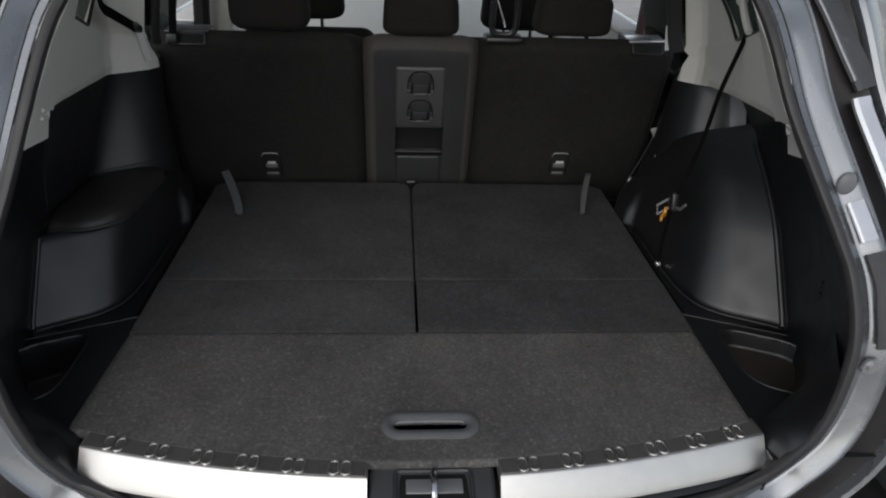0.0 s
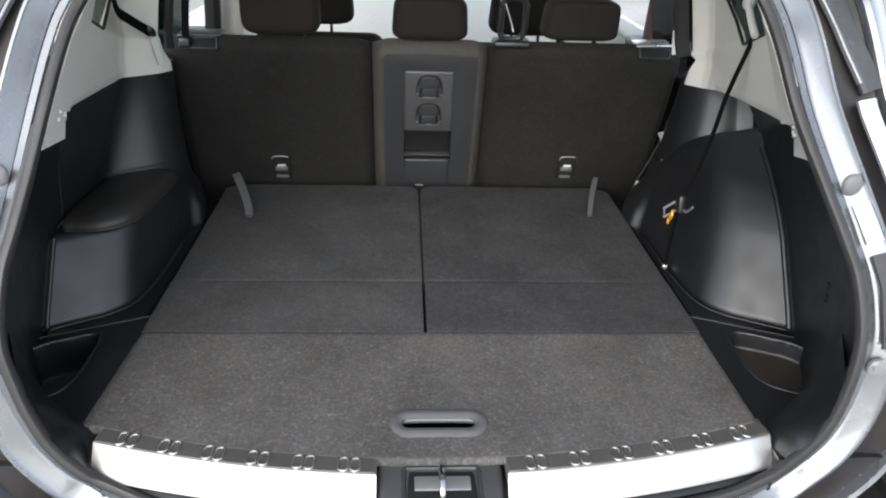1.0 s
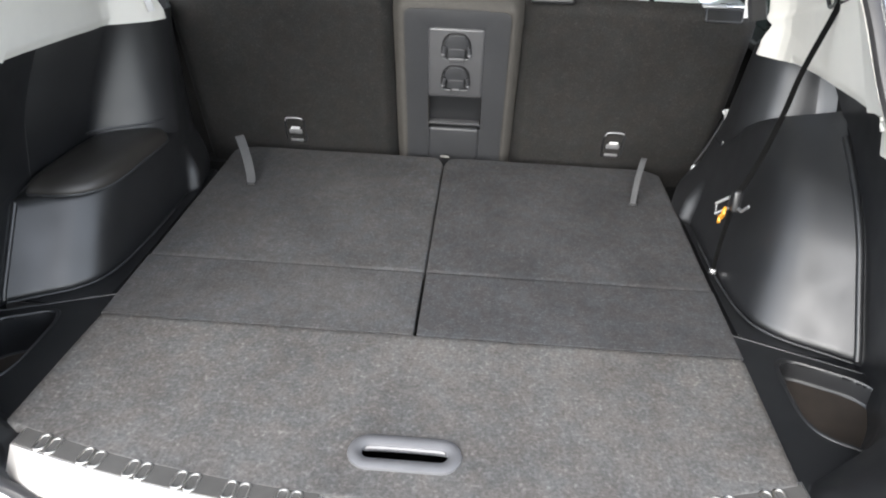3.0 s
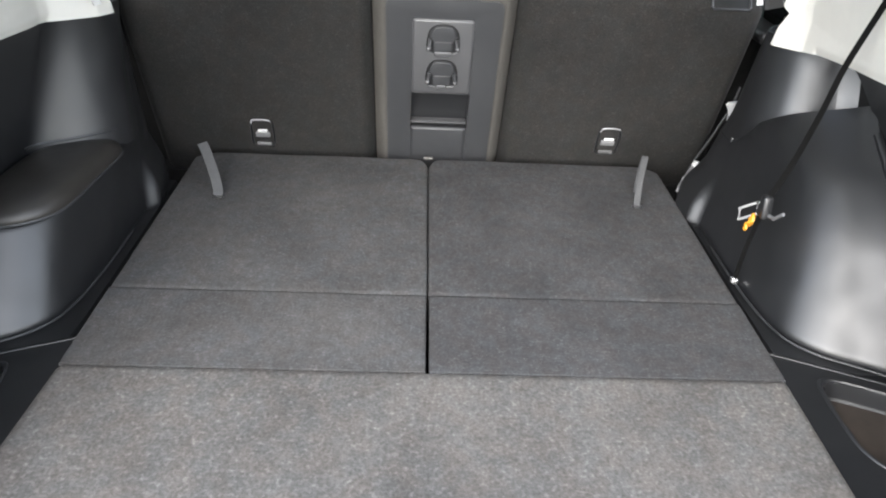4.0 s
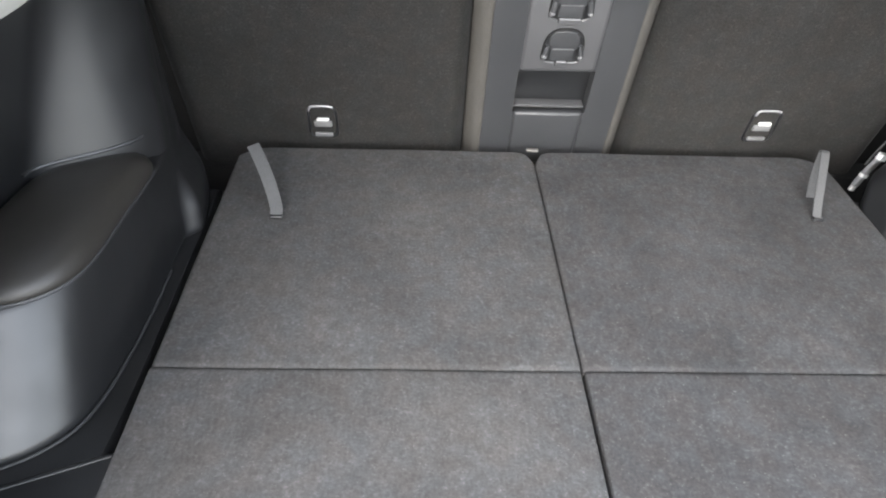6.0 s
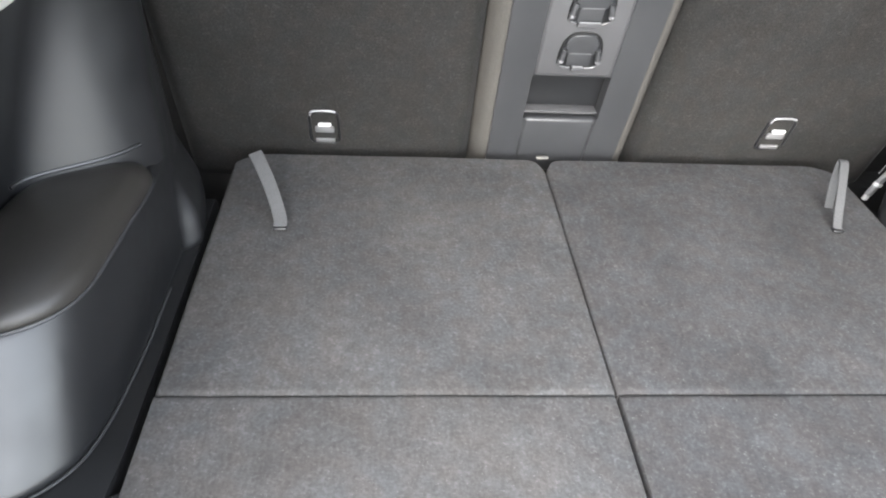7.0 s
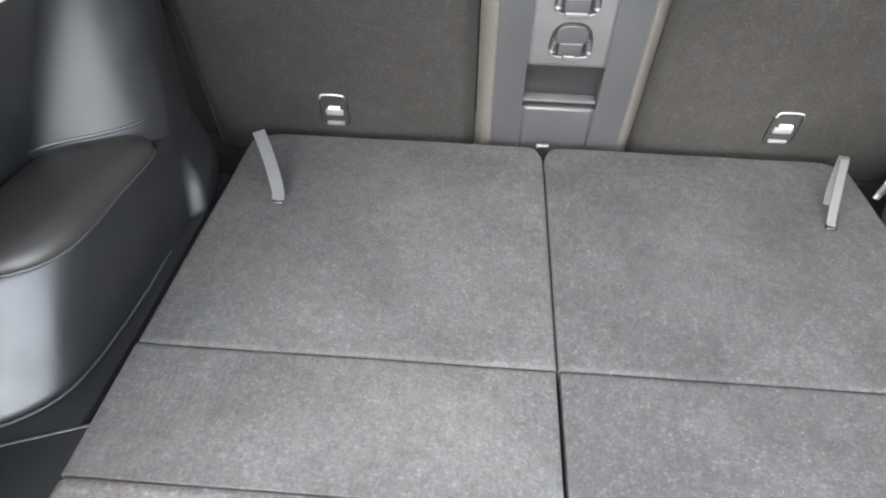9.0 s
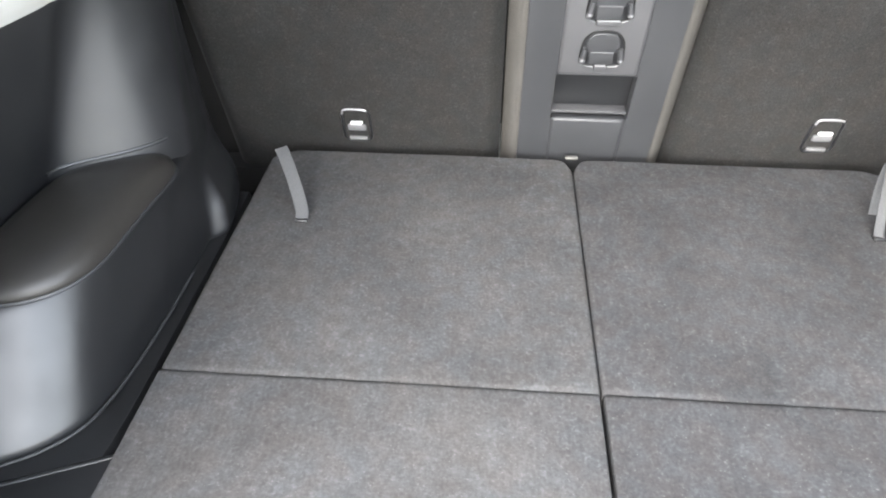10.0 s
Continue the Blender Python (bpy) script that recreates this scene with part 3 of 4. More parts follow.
def headrest(x0, x1, h0, h1, y, parent, label="", deep=0.11):
    def f(u, v):
        a = 2 * math.pi * u
        r = max(0.0, 1 - abs(math.cos(math.pi * v)) ** 7) ** 0.3
        px = (abs(math.cos(a)) ** 0.28) * (1 if math.cos(a) > 0 else -1)
        py = (abs(math.sin(a)) ** 0.6) * (1 if math.sin(a) > 0 else -1)
        grow = 1.0 - 0.12 * v
        return ((x0 + x1) / 2 + px * r * (x1 - x0) / 2 * grow, y + py * r * deep / 2 - 0.04 * (v - 0.3), h0 + (h1 - h0) * (0.5 - 0.5 * math.cos(math.pi * v)))
    b = bmesh.new()
    nu, nv = 36, 28
    g = [[b.verts.new(f(i / nu, j / nv)) for i in range(nu)] for j in range(nv + 1)]
    for j in range(nv):
        for i in range(nu):
            b.faces.new((g[j][i], g[j][(i + 1) % nu], g[j + 1][(i + 1) % nu], g[j + 1][i]))
    bmesh.ops.remove_doubles(b, verts=b.verts[:], dist=1e-5)
    hr = part("headrest", b, HEADCLOTH, parent, label)
    for k in (-1, 1):
        part("post", sweep([((x0 + x1) / 2 + k * 0.045, y + 0.01, h0 - 0.05), ((x0 + x1) / 2 + k * 0.045, y + 0.01, h0 + 0.03)], circle(0.006)), CHROME, hr)
    return hr


def ring_on_seat(x, h, w, t, r, wide, mat, parent, name, proud=0.004, label=""):
    """A rounded frame lying on the seat's rear face."""
    pts = [Vector(lean(px, -proud, ph)) for px, ph in stadium(x, h, w, t, 5, r)]
    return part(name, sweep(pts, slab(wide, 0.006), closed=True, side=lambda i: Vector((pts[i].x - x, 0, pts[i].z - h))), mat, parent, label)


def release_latch(x, h, parent):
    latch = ring_on_seat(x, h, 0.048, 0.070, 0.012, 0.006, PLASTIC, parent, "release_latch", proud=0.002, label="dark seat release latch with silver tongue")
    part("recess", box((x - 0.021, -0.0030, h - 0.032), (x + 0.021, 0.004, h + 0.032), 0.004, 2, move=lean), DARK, latch)
    part("tongue", box((x - 0.016, -0.0085, h - 0.011), (x + 0.016, -0.002, h + 0.003), 0.003, 2, move=lean), SATIN, latch)
    part("label_patch", box((x - 0.012, -0.0115, h + 0.004), (x + 0.010, -0.003, h + 0.0105), 0.0025, 2, move=lambda a, b, c: lean(a + 0.25 * (c - h), b, c)), WHITE, latch, "white label")
    part("lower_bar", box((x - 0.016, -0.009, h - 0.033), (x + 0.016, -0.003, h - 0.0245), 0.002, 2, move=lean), SATIN, latch)
    bow = smooth_path([Vector(lean(x + px, -0.0065, h + ph)) for px, ph in ((-0.0225, 0.026), (-0.019, 0.0345), (-0.008, 0.0365), (0.010, 0.0365), (0.020, 0.034))], 4)
    part("upper_bar", sweep(bow, circle(0.0018, 8)), BAR, latch)


SL, SR = -0.143, 0.143
rear_l = thing("rear_seat", "outer second-row seat back in dark felt, shade in its colour, upright", "car seat", (-0.39, 0.8, -0.1), "second-row seats")
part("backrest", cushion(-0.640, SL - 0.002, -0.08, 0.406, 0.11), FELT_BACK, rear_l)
headrest(-0.452, -0.260, 0.406, 0.575, 0.655, rear_l)
release_latch(-0.394, 0.041, rear_l)
rear_r = thing("rear_seat", "outer second-row seat back in dark felt, shade in its colour, beside hanging belt", "car seat", (0.39, 0.8, -0.1), "second-row seats")
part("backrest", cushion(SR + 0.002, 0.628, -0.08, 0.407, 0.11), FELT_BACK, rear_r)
headrest(0.266, 0.458, 0.410, 0.510, 0.655, rear_r)
release_latch(0.387, 0.052, rear_r)
def on_top(x, d, h):
    """Along the rounded top edge of a seat back."""
    return lean(x, d - 0.003 + 0.034 * max(0, 1 - (0.4065 - h) / 0.035) ** 2.2, h)


# like plates on both seats; their unequal sky reflection is set by material
for x, wide, parent, mat, word in ((-0.548, 0.050, rear_l, TRAY, "metal catch plate coloured grey for its dim reflection"), (0.548, 0.044, rear_r, BRIGHT, "metal catch plate made bright for its sky reflection")):
    ring_pts = [Vector(on_top(px, -0.001, ph)) for px, ph in stadium(x, 0.3885, 2 * wide - 0.014, 0.022, 5, 0.005)]
    cup = part("top_catch", sweep(ring_pts, circle(0.0028, 8), closed=True), PLASTIC, parent, "recessed black seat catch")
    # black block in place of the slot's shade
    part("catch_slot", box((x - wide + 0.009, -0.003, 0.379), (x + wide - 0.009, 0.004, 0.398), 0.001, 1, move=on_top), DARK, cup)
    part("catch_plate", box((x - wide, 0.622, 0.402), (x + wide, 0.680, 0.407), 0.0022, 3, move=lambda a, b, c: (a, b, c + 0.05 * (b - 0.622) + 0.002 * math.sin((a - x) * 60))), mat, parent, word)

mid = thing("middle_seat", "narrow middle seat back with folded cup holders", "car seat", (0, 0.8, -0.1), "second-row seats")
part("backrest", cushion(SL + 0.001, SR - 0.001, -0.08, 0.407, 0.11, lambda p: abs(p.x) < 0.066 and 0.06 < p.z < 0.17), CLOTH, mid, "brownish cloth seat back")
headrest(-0.097, 0.092, 0.405, 0.508, 0.645, mid)
frame_face = plate(stadium(0, 0.161, 0.228, 0.422, 6, 0.016), -0.02, 0.007, hole=stadium(-0.001, 0.150, 0.126, 0.372, 4, 0.005), round_edge=0.003)
for v in frame_face.verts:
    v.co = Vector(lean(v.co.x, -v.co.z, v.co.y))
console = part("console_frame", frame_face, PANEL, mid, "dark grey plastic console")
part("cup_tray", box((-0.0625, -0.010, 0.163), (0.0605, 0.02, 0.333), 0.007, 3, move=lean), TRAY, console)
part("console_back", box((-0.070, -0.0055, 0.162), (0.068, 0.01, 0.374), 0.0, move=lean), PANEL, console)
part("console_foot", box((-0.070, -0.0055, -0.05), (0.068, 0.01, 0.074), 0.0, move=lean), PANEL, console)
part("pocket_back", box((-0.066, 0.024, 0.06), (0.064, 0.034, 0.17), 0.0, move=lean), PLASTIC, console)
part("pocket_shelf", box((-0.0625, -0.001, 0.082), (0.0605, 0.03, 0.088), 0.002, 2, move=lean), TRAY, console)
part("pocket_flap", box((-0.0625, -0.010, -0.05), (0.0605, 0.02, 0.076), 0.008, 3, move=lean), PANEL, console)


def on_tray(bm):
    """Lays a flat plate, drawn in x and h with its thickness in z, on the cup tray's face."""
    for v in bm.verts:
        v.co = Vector(lean(v.co.x, -0.010 - v.co.z, v.co.y))
    return bm


def cup_holder(h, wide_clip):
    dome = [(-0.032, h - 0.020), (-0.031, h + 0.004), (-0.025, h + 0.020), (-0.012, h + 0.029), (0.012, h + 0.029), (0.025, h + 0.020), (0.031, h + 0.004), (0.032, h - 0.020), (0.025, h - 0.030), (-0.025, h - 0.030)]
    outline = [(p.x, p.y) for p in smooth_path([(a, b, 0) for a, b in dome], 4, closed=True)]
    # dark plate and rim give the recess's shade on the uncut tray
    holder = part("cup_holder", on_tray(plate(outline, -0.004, 0.0006, round_edge=0.0004)), PLASTIC, mid, "folded grey cup holder")
    part("rim", sweep([Vector(lean(px, -0.0104, ph)) for px, ph in outline], circle(0.0012, 6), closed=True), DARK, holder)
    cover = [(-0.021, h - 0.007), (-0.0245, h + 0.002), (-0.024, h + 0.014), (-0.016, h + 0.0245), (0.0, h + 0.0265), (0.016, h + 0.0245), (0.024, h + 0.014), (0.0245, h + 0.002), (0.021, h - 0.007)]
    part("cover", on_tray(plate(cover, 0.0, 0.0035, round_edge=0.002)), PANEL, holder)
    # lighter tube drawn as the highlight along the cover's lower edge
    part("cover_highlight", sweep([Vector(lean(px, -0.0132, h - 0.0065)) for px in (-0.017, 0.0, 0.017)], circle(0.0009, 6)), TRAY, holder)
    part("lower_plate", on_tray(plate(stadium(0, h - 0.0185, 0.036, 0.020, 4, 0.003), 0.0, 0.0018, round_edge=0.0008)), PANEL, holder)
    for k in (-1, 1):
        pin = [Vector(lean(k * (0.0255 + 0.001 * n), -0.0135 - 0.0012 * n, h + 0.001 - 0.0065 * n)) for n in range(4)]
        part("pin", sweep(pin, circle(0.0043, 10), side=lambda i: (1, 0, 0)), PANEL, holder)
        tip = bmesh.new()
        bmesh.ops.create_uvsphere(tip, u_segments=14, v_segments=10, radius=0.0048)
        for v in tip.verts:
            v.co = pin[-1] + v.co
        # paler grey puts the highlight on the pin's end
        part("pin_tip", tip, HANDLE_GREY, holder, "rounded grey pin end")
        arc = smooth_path([Vector(lean(k * px, -0.0125, h + ph)) for px, ph in ((0.0315, -0.0225), (0.0285, -0.0285), (0.022, -0.0315), (wide_clip + 0.002, -0.0325))], 4)
        part("lip", sweep(arc, circle(0.0017, 8)), TRAY, holder)
    clip = part("clip", box((-wide_clip, -0.0165, h - 0.038), (wide_clip, -0.006, h - 0.0285), 0.002, 2, move=lean), TRAY, holder, "satin grey clip")
    part("clip_edge", sweep([Vector(lean(px, -0.0163, h - 0.029)) for px in (0.0015 - wide_clip, 0.0, wide_clip - 0.0015)], circle(0.0015, 6)), HANDLE_GREY, clip)


cup_holder(0.292, 0.017)
cup_holder(0.215, 0.009)
# seat-belt guide loop on the outer seat's top
guide = thing("belt_guide", "black plastic belt guide loop on the seat top", "belt guide", (0.195, 0.63, 0.40))
part("loop", sweep([(0.195 + px, 0.625 - 0.2 * pz, 0.46 + pz) for px, pz in stadium(0, 0, 0.058, 0.10, 6, 0.022)], circle(0.008, 8), closed=True), PLASTIC, guide)
part("base", box((0.150, 0.60, 0.396), (0.240, 0.66, 0.412), 0.006), PLASTIC, guide)
part("belt_tongue", sweep([(0.172, 0.615, 0.50), (0.188, 0.615, 0.458), (0.196, 0.615, 0.432)], slab(0.006, 0.004)), CHROME, guide)

# ---- front seats ----
for x, y, tag in ((-0.36, 1.50, "front passenger seat in black cloth with headrest"), (0.34, 1.38, "driver seat in black cloth with headrest")):
    fs = thing("front_seat", tag, "car seat", (x, y, -0.38), "front seats")
    part("backrest", box((x - 0.25, y - 0.06, -0.2), (x + 0.25, y + 0.06, 0.27), 0.055, 5, move=lambda a, b, c: (x + (a - x) * (1 - 0.30 * max(0, c)), b - 0.25 * c, c)), HEADCLOTH, fs)
    headrest(x - 0.13, x + 0.13, 0.30, 0.47, y - 0.08, fs)
    part("seat_cushion", box((x - 0.26, y, -0.38), (x + 0.26, y + 0.5, -0.16), 0.06, 4), HEADCLOTH, fs)

# ---- load-space side trims ----
def wall_inner(z, s):
    """Half width of the trim's inward face."""
    if s < 0:
        return 0.555 + 0.06 * min(max(z, 0), 0.3)
    return 0.537 + 0.28 * min(max(z, 0), 0.19) + 0.15 * max(0, z - 0.19)


WALL_OUT = 0.703
# plan of the wheel-arch cover's corner: share along it, share of its width, depth
SWELL = [(0, 0, 0), (0.15, 0.34, 0.030), (0.35, 0.63, 0.056), (0.55, 0.83, 0.090), (0.72, 0.925, 0.135), (0.87, 0.975, 0.20), (1, 1, 0.28)]
SWELL_LINE = smooth_path(SWELL, 10)


def arch_edge(z):
    return 0.72 * max(z, 0) + 3.2 * max(0, z - 0.13) ** 2


def face_end(z, s):
    """Where the flat beside the seat turns away."""
    return 0.600 if s < 0 else min(0.520 + 0.5 * max(0, z), 0.538)


def arch_point(u, z, front, s, curl=8.0):
    """Half width and y on the wheel-arch cover: u below 0.5 runs round its corner, beyond it along the flat, which curls away past front."""
    wi, ye = wall_inner(z, s), arch_edge(z)
    if u < 0.5:
        f, dy = lerp([tuple(p) for p in SWELL_LINE], 2 * u)
        if s > 0:
            f += (step(0, 1, 1 - math.cos(math.pi * u)) - f) * step(0.20, 0.33, z)
        return WALL_OUT - (WALL_OUT - wi) * f, ye + dy
    y = ye + 0.28 + (front + 0.05 - ye - 0.28) * (u - 0.5) / 0.5
    away = 0.9 * max(0, y - 0.42) ** 2 if s < 0 else 0
    return wi + away + curl * max(0, y - front) ** 2, y


def rear_wall(y, z, s):
    ws, ys = lerp(SEAL_AT[s], max(z, -0.036))
    ye = arch_edge(z)
    k = min(max((ye - y) / (ye - ys) / (0.76 + 0.24 * step(-0.03, 0.14, z)), 0), 1)
    return WALL_OUT + 0.004 - (WALL_OUT - ws) * k ** (1.7 + 0.5 * step(0.1, -0.03, z))


def column_point(u, z, front, s, curl=8.0):
    """Half width and y on the upper trim: a rear-facing column, then the flat beside the seat."""
    wi = wall_inner(z, s)
    if s < 0:
        wc, ye = 0.690 - 0.28 * (z - 0.16), 0.368 + 0.32 * (z - 0.16)
        if u < 0.2:
            t = u / 0.2
            return 0.706 + (wc - 0.706) * t, ye - 0.040 - 0.16 * (1 - t)
        if u < 0.6:
            k = (u - 0.2) / 0.4
            a, b, c, d = (1 - k) ** 3, 3 * k * (1 - k) ** 2, 3 * k * k * (1 - k), k ** 3
            return a * wc + b * (wc - 0.004) + c * 0.584 + d * wi, a * (ye - 0.040) + b * (ye + 0.006) + c * (ye + 0.010) + d * (ye + 0.100)
        y = ye + 0.100 + (front + 0.05 - ye - 0.100) * (u - 0.6) / 0.4
        return wi + 0.9 * max(0, y - 0.42) ** 2 * step(ye + 0.1, ye + 0.16, y) + 14 * max(0, y - front) ** 2, y
    ye = 0.448 + 0.45 * (z - 0.338)
    if u < 0.2:
        return 0.706 + 0.036 * step(0.2, 0.17, u), ye - 0.20 * (1 - u / 0.2)
    if u < 0.6:
        k = (u - 0.2) / 0.4
        a, b, c, d = (1 - k) ** 3, 3 * k * (1 - k) ** 2, 3 * k * k * (1 - k), k ** 3
        return a * 0.706 + b * 0.680 + c * (wi + 0.012) + d * wi, a * ye + b * (ye + 0.008) + c * (ye + 0.014) + d * (ye + 0.110)
    y = ye + 0.110 + (front + 0.07 - ye - 0.110) * (u - 0.6) / 0.4
    return wi + curl * max(0, y - front) ** 2, y


CREAM_EDGE = {1: [(-0.14, 0.540, 0.426), (-0.09, 0.556, 0.420), (0.07, 0.585, 0.401), (0.275, 0.616, 0.378), (0.40, 0.629, 0.362), (0.44, 0.633, 0.356), (0.46, 0.627, 0.352), (0.49, 0.603, 0.346), (0.56, 0.600, 0.343)],
              -1: [(-0.14, 0.540, 0.426), (-0.09, 0.556, 0.420), (0.07, 0.585, 0.401), (0.275, 0.616, 0.378), (0.375, 0.633, 0.365), (0.402, 0.630, 0.362), (0.425, 0.602, 0.360), (0.450, 0.575, 0.358), (0.480, 0.562, 0.357), (0.62, 0.575, 0.352)]}


def cream_low(y, s):
    return lerp(CREAM_EDGE[s], y)[1]


def cream_wall(y, z, s):
    return lerp(CREAM_EDGE[s], y)[0] - 0.20 * max(0, z - 0.40)


def side_trim(s):
    left = s < 0
    trim = thing("load_space_side_trim", "black grained plastic side trim with padded shelf" if left else "black grained plastic side trim over the wheel arch", "side trim", (CX + s * 0.7, 0.2, -0.1), "load-space side trims")

    def P(w, y, z):
        return (CX + s * w, y, z)

    def top(y):
        return min(0.30, max(0.15, 0.151 + 0.66 * (0.547 - y)))

    def arch(u, v):
        zt = 0.133
        if not left:
            zt = 0.2
            for k in range(6):
                zt = 0.5 * zt + 0.5 * top(arch_point(u, zt, 0.60, s)[1])
        z = -0.014 + (zt + 0.014) * v
        w, y = arch_point(u, z, face_end(z, s), s)
        # moulded step over the seat hinge
        w -= 0.023 * step(0.440 + 0.3 * z, 0.468 + 0.3 * z, y) * (1 - step(0.58, 0.68, y)) * step(0.095, 0.02, z)
        if v > 0.92 and y < (0.47 if left else 0.50):
            w += 0.010 * ((v - 0.92) / 0.08) ** 2
        if v < 0.06:
            w += 0.006 * (1 - v / 0.06) ** 2
        return P(w, y, z)

    part("wheel_arch_cover", sheet(arch, 200, 44, (s * 0.005, 0, 0)), PLASTIC, trim)

    def rear(u, v):
        z = -0.10 + 0.53 * v
        ys = lerp(SEAL_AT[s], max(z, -0.036))[1] + 0.006
        y1 = arch_edge(z) + 0.012
        if left:
            y1 += (0.40 - y1) * step(0.133, 0.16, z)
        y = ys + (y1 - ys) * u
        return P(rear_wall(y, z, s), y, min(z, cream_low(y, s) + 0.012))

    part("rear_panel", sheet(rear, 40, 60, (s * 0.005, 0, 0)), PLASTIC, trim)
    bead = [P(WALL_OUT - 0.004, arch_edge(z) + 0.002, z) for z in [(0.131 if left else 0.272) * k / 16 - 0.004 * (k == 0) for k in range(17)]]
    part("edge_bead", sweep(bead, circle(0.0045 if left else 0.0060, 10), side=lambda i: (1, 0, 0)), PLASTIC, trim)

    def upper(u, v):
        z0 = 0.128 if left else 0.120
        z = z0 + (0.352 - z0) * v
        w, y = column_point(u, z, face_end(z, s), s)
        z = z0 + (cream_low(y, s) + 0.010 - z0) * v
        return P(w + (0.0 if left else 0.002), y, z)

    part("upper_panel", sheet(upper, 100, 24, (s * 0.005, 0, 0)), PLASTIC, trim)
    if left:
        base = [column_point(0.2 + 0.34 * k / 20, 0.163, 0.6, s) for k in range(21)]
        part("column_bead", sweep([P(w - 0.001, y - 0.0005, 0.163) for k, (w, y) in enumerate(base)], circle(0.0025, 6)), PLASTIC, trim)
    if left:
        # shelf with a soft pad
        def shelf(u, v):
            w, y = arch_point(u * 0.86, 0.133, 0.56, s)
            w += 0.009
            return P(w + (0.72 - w) * v, y, 0.1315)
        part("shelf", sheet(shelf, 80, 6, (0, 0, -0.006)), PLASTIC, trim)
        rim = [(0.700, 0.134), (0.672, 0.125), (0.636, 0.128), (0.603, 0.143), (0.580, 0.168), (0.567, 0.21), (0.562, 0.30), (0.557, 0.375), (0.562, 0.405), (0.582, 0.420), (0.625, 0.410), (0.668, 0.388), (0.692, 0.34), (0.702, 0.24)]
        pts = smooth_path([(CX - w, y, 0) for w, y in rim], 5, closed=True)
        mx = sum(p.x for p in pts) / len(pts)
        my = sum(p.y for p in pts) / len(pts)
        b = bmesh.new()
        rings = []
        for k, z in ((0.985, 0.130), (1.0, 0.134), (0.998, 0.139), (0.975, 0.1455), (0.93, 0.151), (0.86, 0.1555), (0.7, 0.159), (0.4, 0.161), (0.02, 0.161)):
            rings.append([b.verts.new((mx + (p.x - mx) * k, my + (p.y - my) * k, z)) for p in pts])
        for r, q in zip(rings, rings[1:]):
            for i in range(len(pts)):
                b.faces.new((r[i], r[(i + 1) % len(pts)], q[(i + 1) % len(pts)], q[i]))
        b.faces.new(rings[-1])
        pad = part("pad", b, PAD, trim, "soft black vinyl pad")
        part("pad_lip", sweep([(p.x, p.y, 0.1325) for p in pts], circle(0.0022, 6), closed=True), PANEL, pad)
    # ledge under the arch and the pocket beside the floor
    inner = (LEFT - 0.003, RIGHT + 0.003)[s > 0]
    wi = abs(inner - CX)

    deepest = 0.032 if s > 0 else 0.070
    narrow = 0.066 if s > 0 else 0.040

    TRAY_Z = -0.014

    def rim_y(w):
        return 0.059 - 0.42 * (w - 0.53)

    def tray(u, v):
        w = wi + (0.735 - wi) * u
        if v > 0.88:
            k = (v - 0.88) / 0.12
            return P(w, rim_y(w) + 0.03 * k, TRAY_Z - 0.004 * min(1, k * 4) ** 2 - 0.03 * step(0.15, 0.5, k))
        return P(w, -0.335 + (rim_y(w) + 0.335) * v / 0.88, TRAY_Z)

    def in_basin(p):
        w = abs(p.x - CX)
        ex, ey = (w - 0.636) / (0.080 if w > 0.636 else narrow), (p.y - rim_y(w) + 0.112) / 0.085
        return ex ** 4 + ey ** 4 < 0.93

    pocket = part("side_pocket", sheet(tray, 60, 110, (0, 0, -0.004), skip=in_basin), PLASTIC, trim, "moulded plastic side pocket")

    def basin(r, a, z):
        c, d = math.cos(a), math.sin(a)
        ex = r * abs(c) ** 0.5 * (1 if c > 0 else -1)
        w = 0.636 + ex * (0.080 if ex > 0 else narrow)
        return P(w, rim_y(w) - 0.112 + r * abs(d) ** 0.5 * (1 if d > 0 else -1) * 0.085, z)

    def wall(u, v):
        r, z = lerp([(0, 1.08, TRAY_Z - 0.0002), (0.12, 1.06, TRAY_Z + 0.0016), (0.24, 1.0, TRAY_Z + 0.0022), (0.36, 0.985, TRAY_Z - 0.002), (0.85, 0.94, TRAY_Z + 0.003 - deepest), (1, 0.90, TRAY_Z - deepest)], v)
        return basin(r, 2 * math.pi * u, z)

    part("basin_wall", sheet(wall, 280, 14, (0, 0, -0.002)), PLASTIC, pocket)
    part("pocket_mat", sheet(lambda u, v: basin(0.91 * v, 2 * math.pi * u, TRAY_Z + 0.0005 - deepest), 48, 5, (0, 0, -0.001)), POCKET, pocket, "dusty brown pocket floor")
    part("basin_edge", sweep([basin(0.925, 2 * math.pi * k / 72, TRAY_Z + 0.002 - deepest) for k in range(72)], circle(0.0012, 5), closed=True), PANEL, pocket)
    part("pocket_rim", sweep([P(wi + 0.004 + k * 0.01, rim_y(wi + 0.004 + k * 0.01) - 0.001, TRAY_Z - 0.0012) for k in range(19)], circle(0.0024, 6)), PANEL, pocket)
    def ledge(u, v):
        w, y = arch_point(0.04 + 0.86 * u, -0.012, face_end(0.0, s), s)
        w = wi + 0.007 + (w - 0.002 - wi) * v
        drop = 0.022 * max(0, 1 - v / 0.10) ** 2
        return P(w, max(y, rim_y(w) + 0.003), -0.013 + 0.010 * max(0, v - 0.6) ** 2 - drop)

    part("ledge", sheet(ledge, 50, 30, (0, 0, -0.004)), PLASTIC, trim)
    lip = [arch_point(0.01 + 0.60 * k / 60, -0.008, 0.6, s) for k in range(61)]
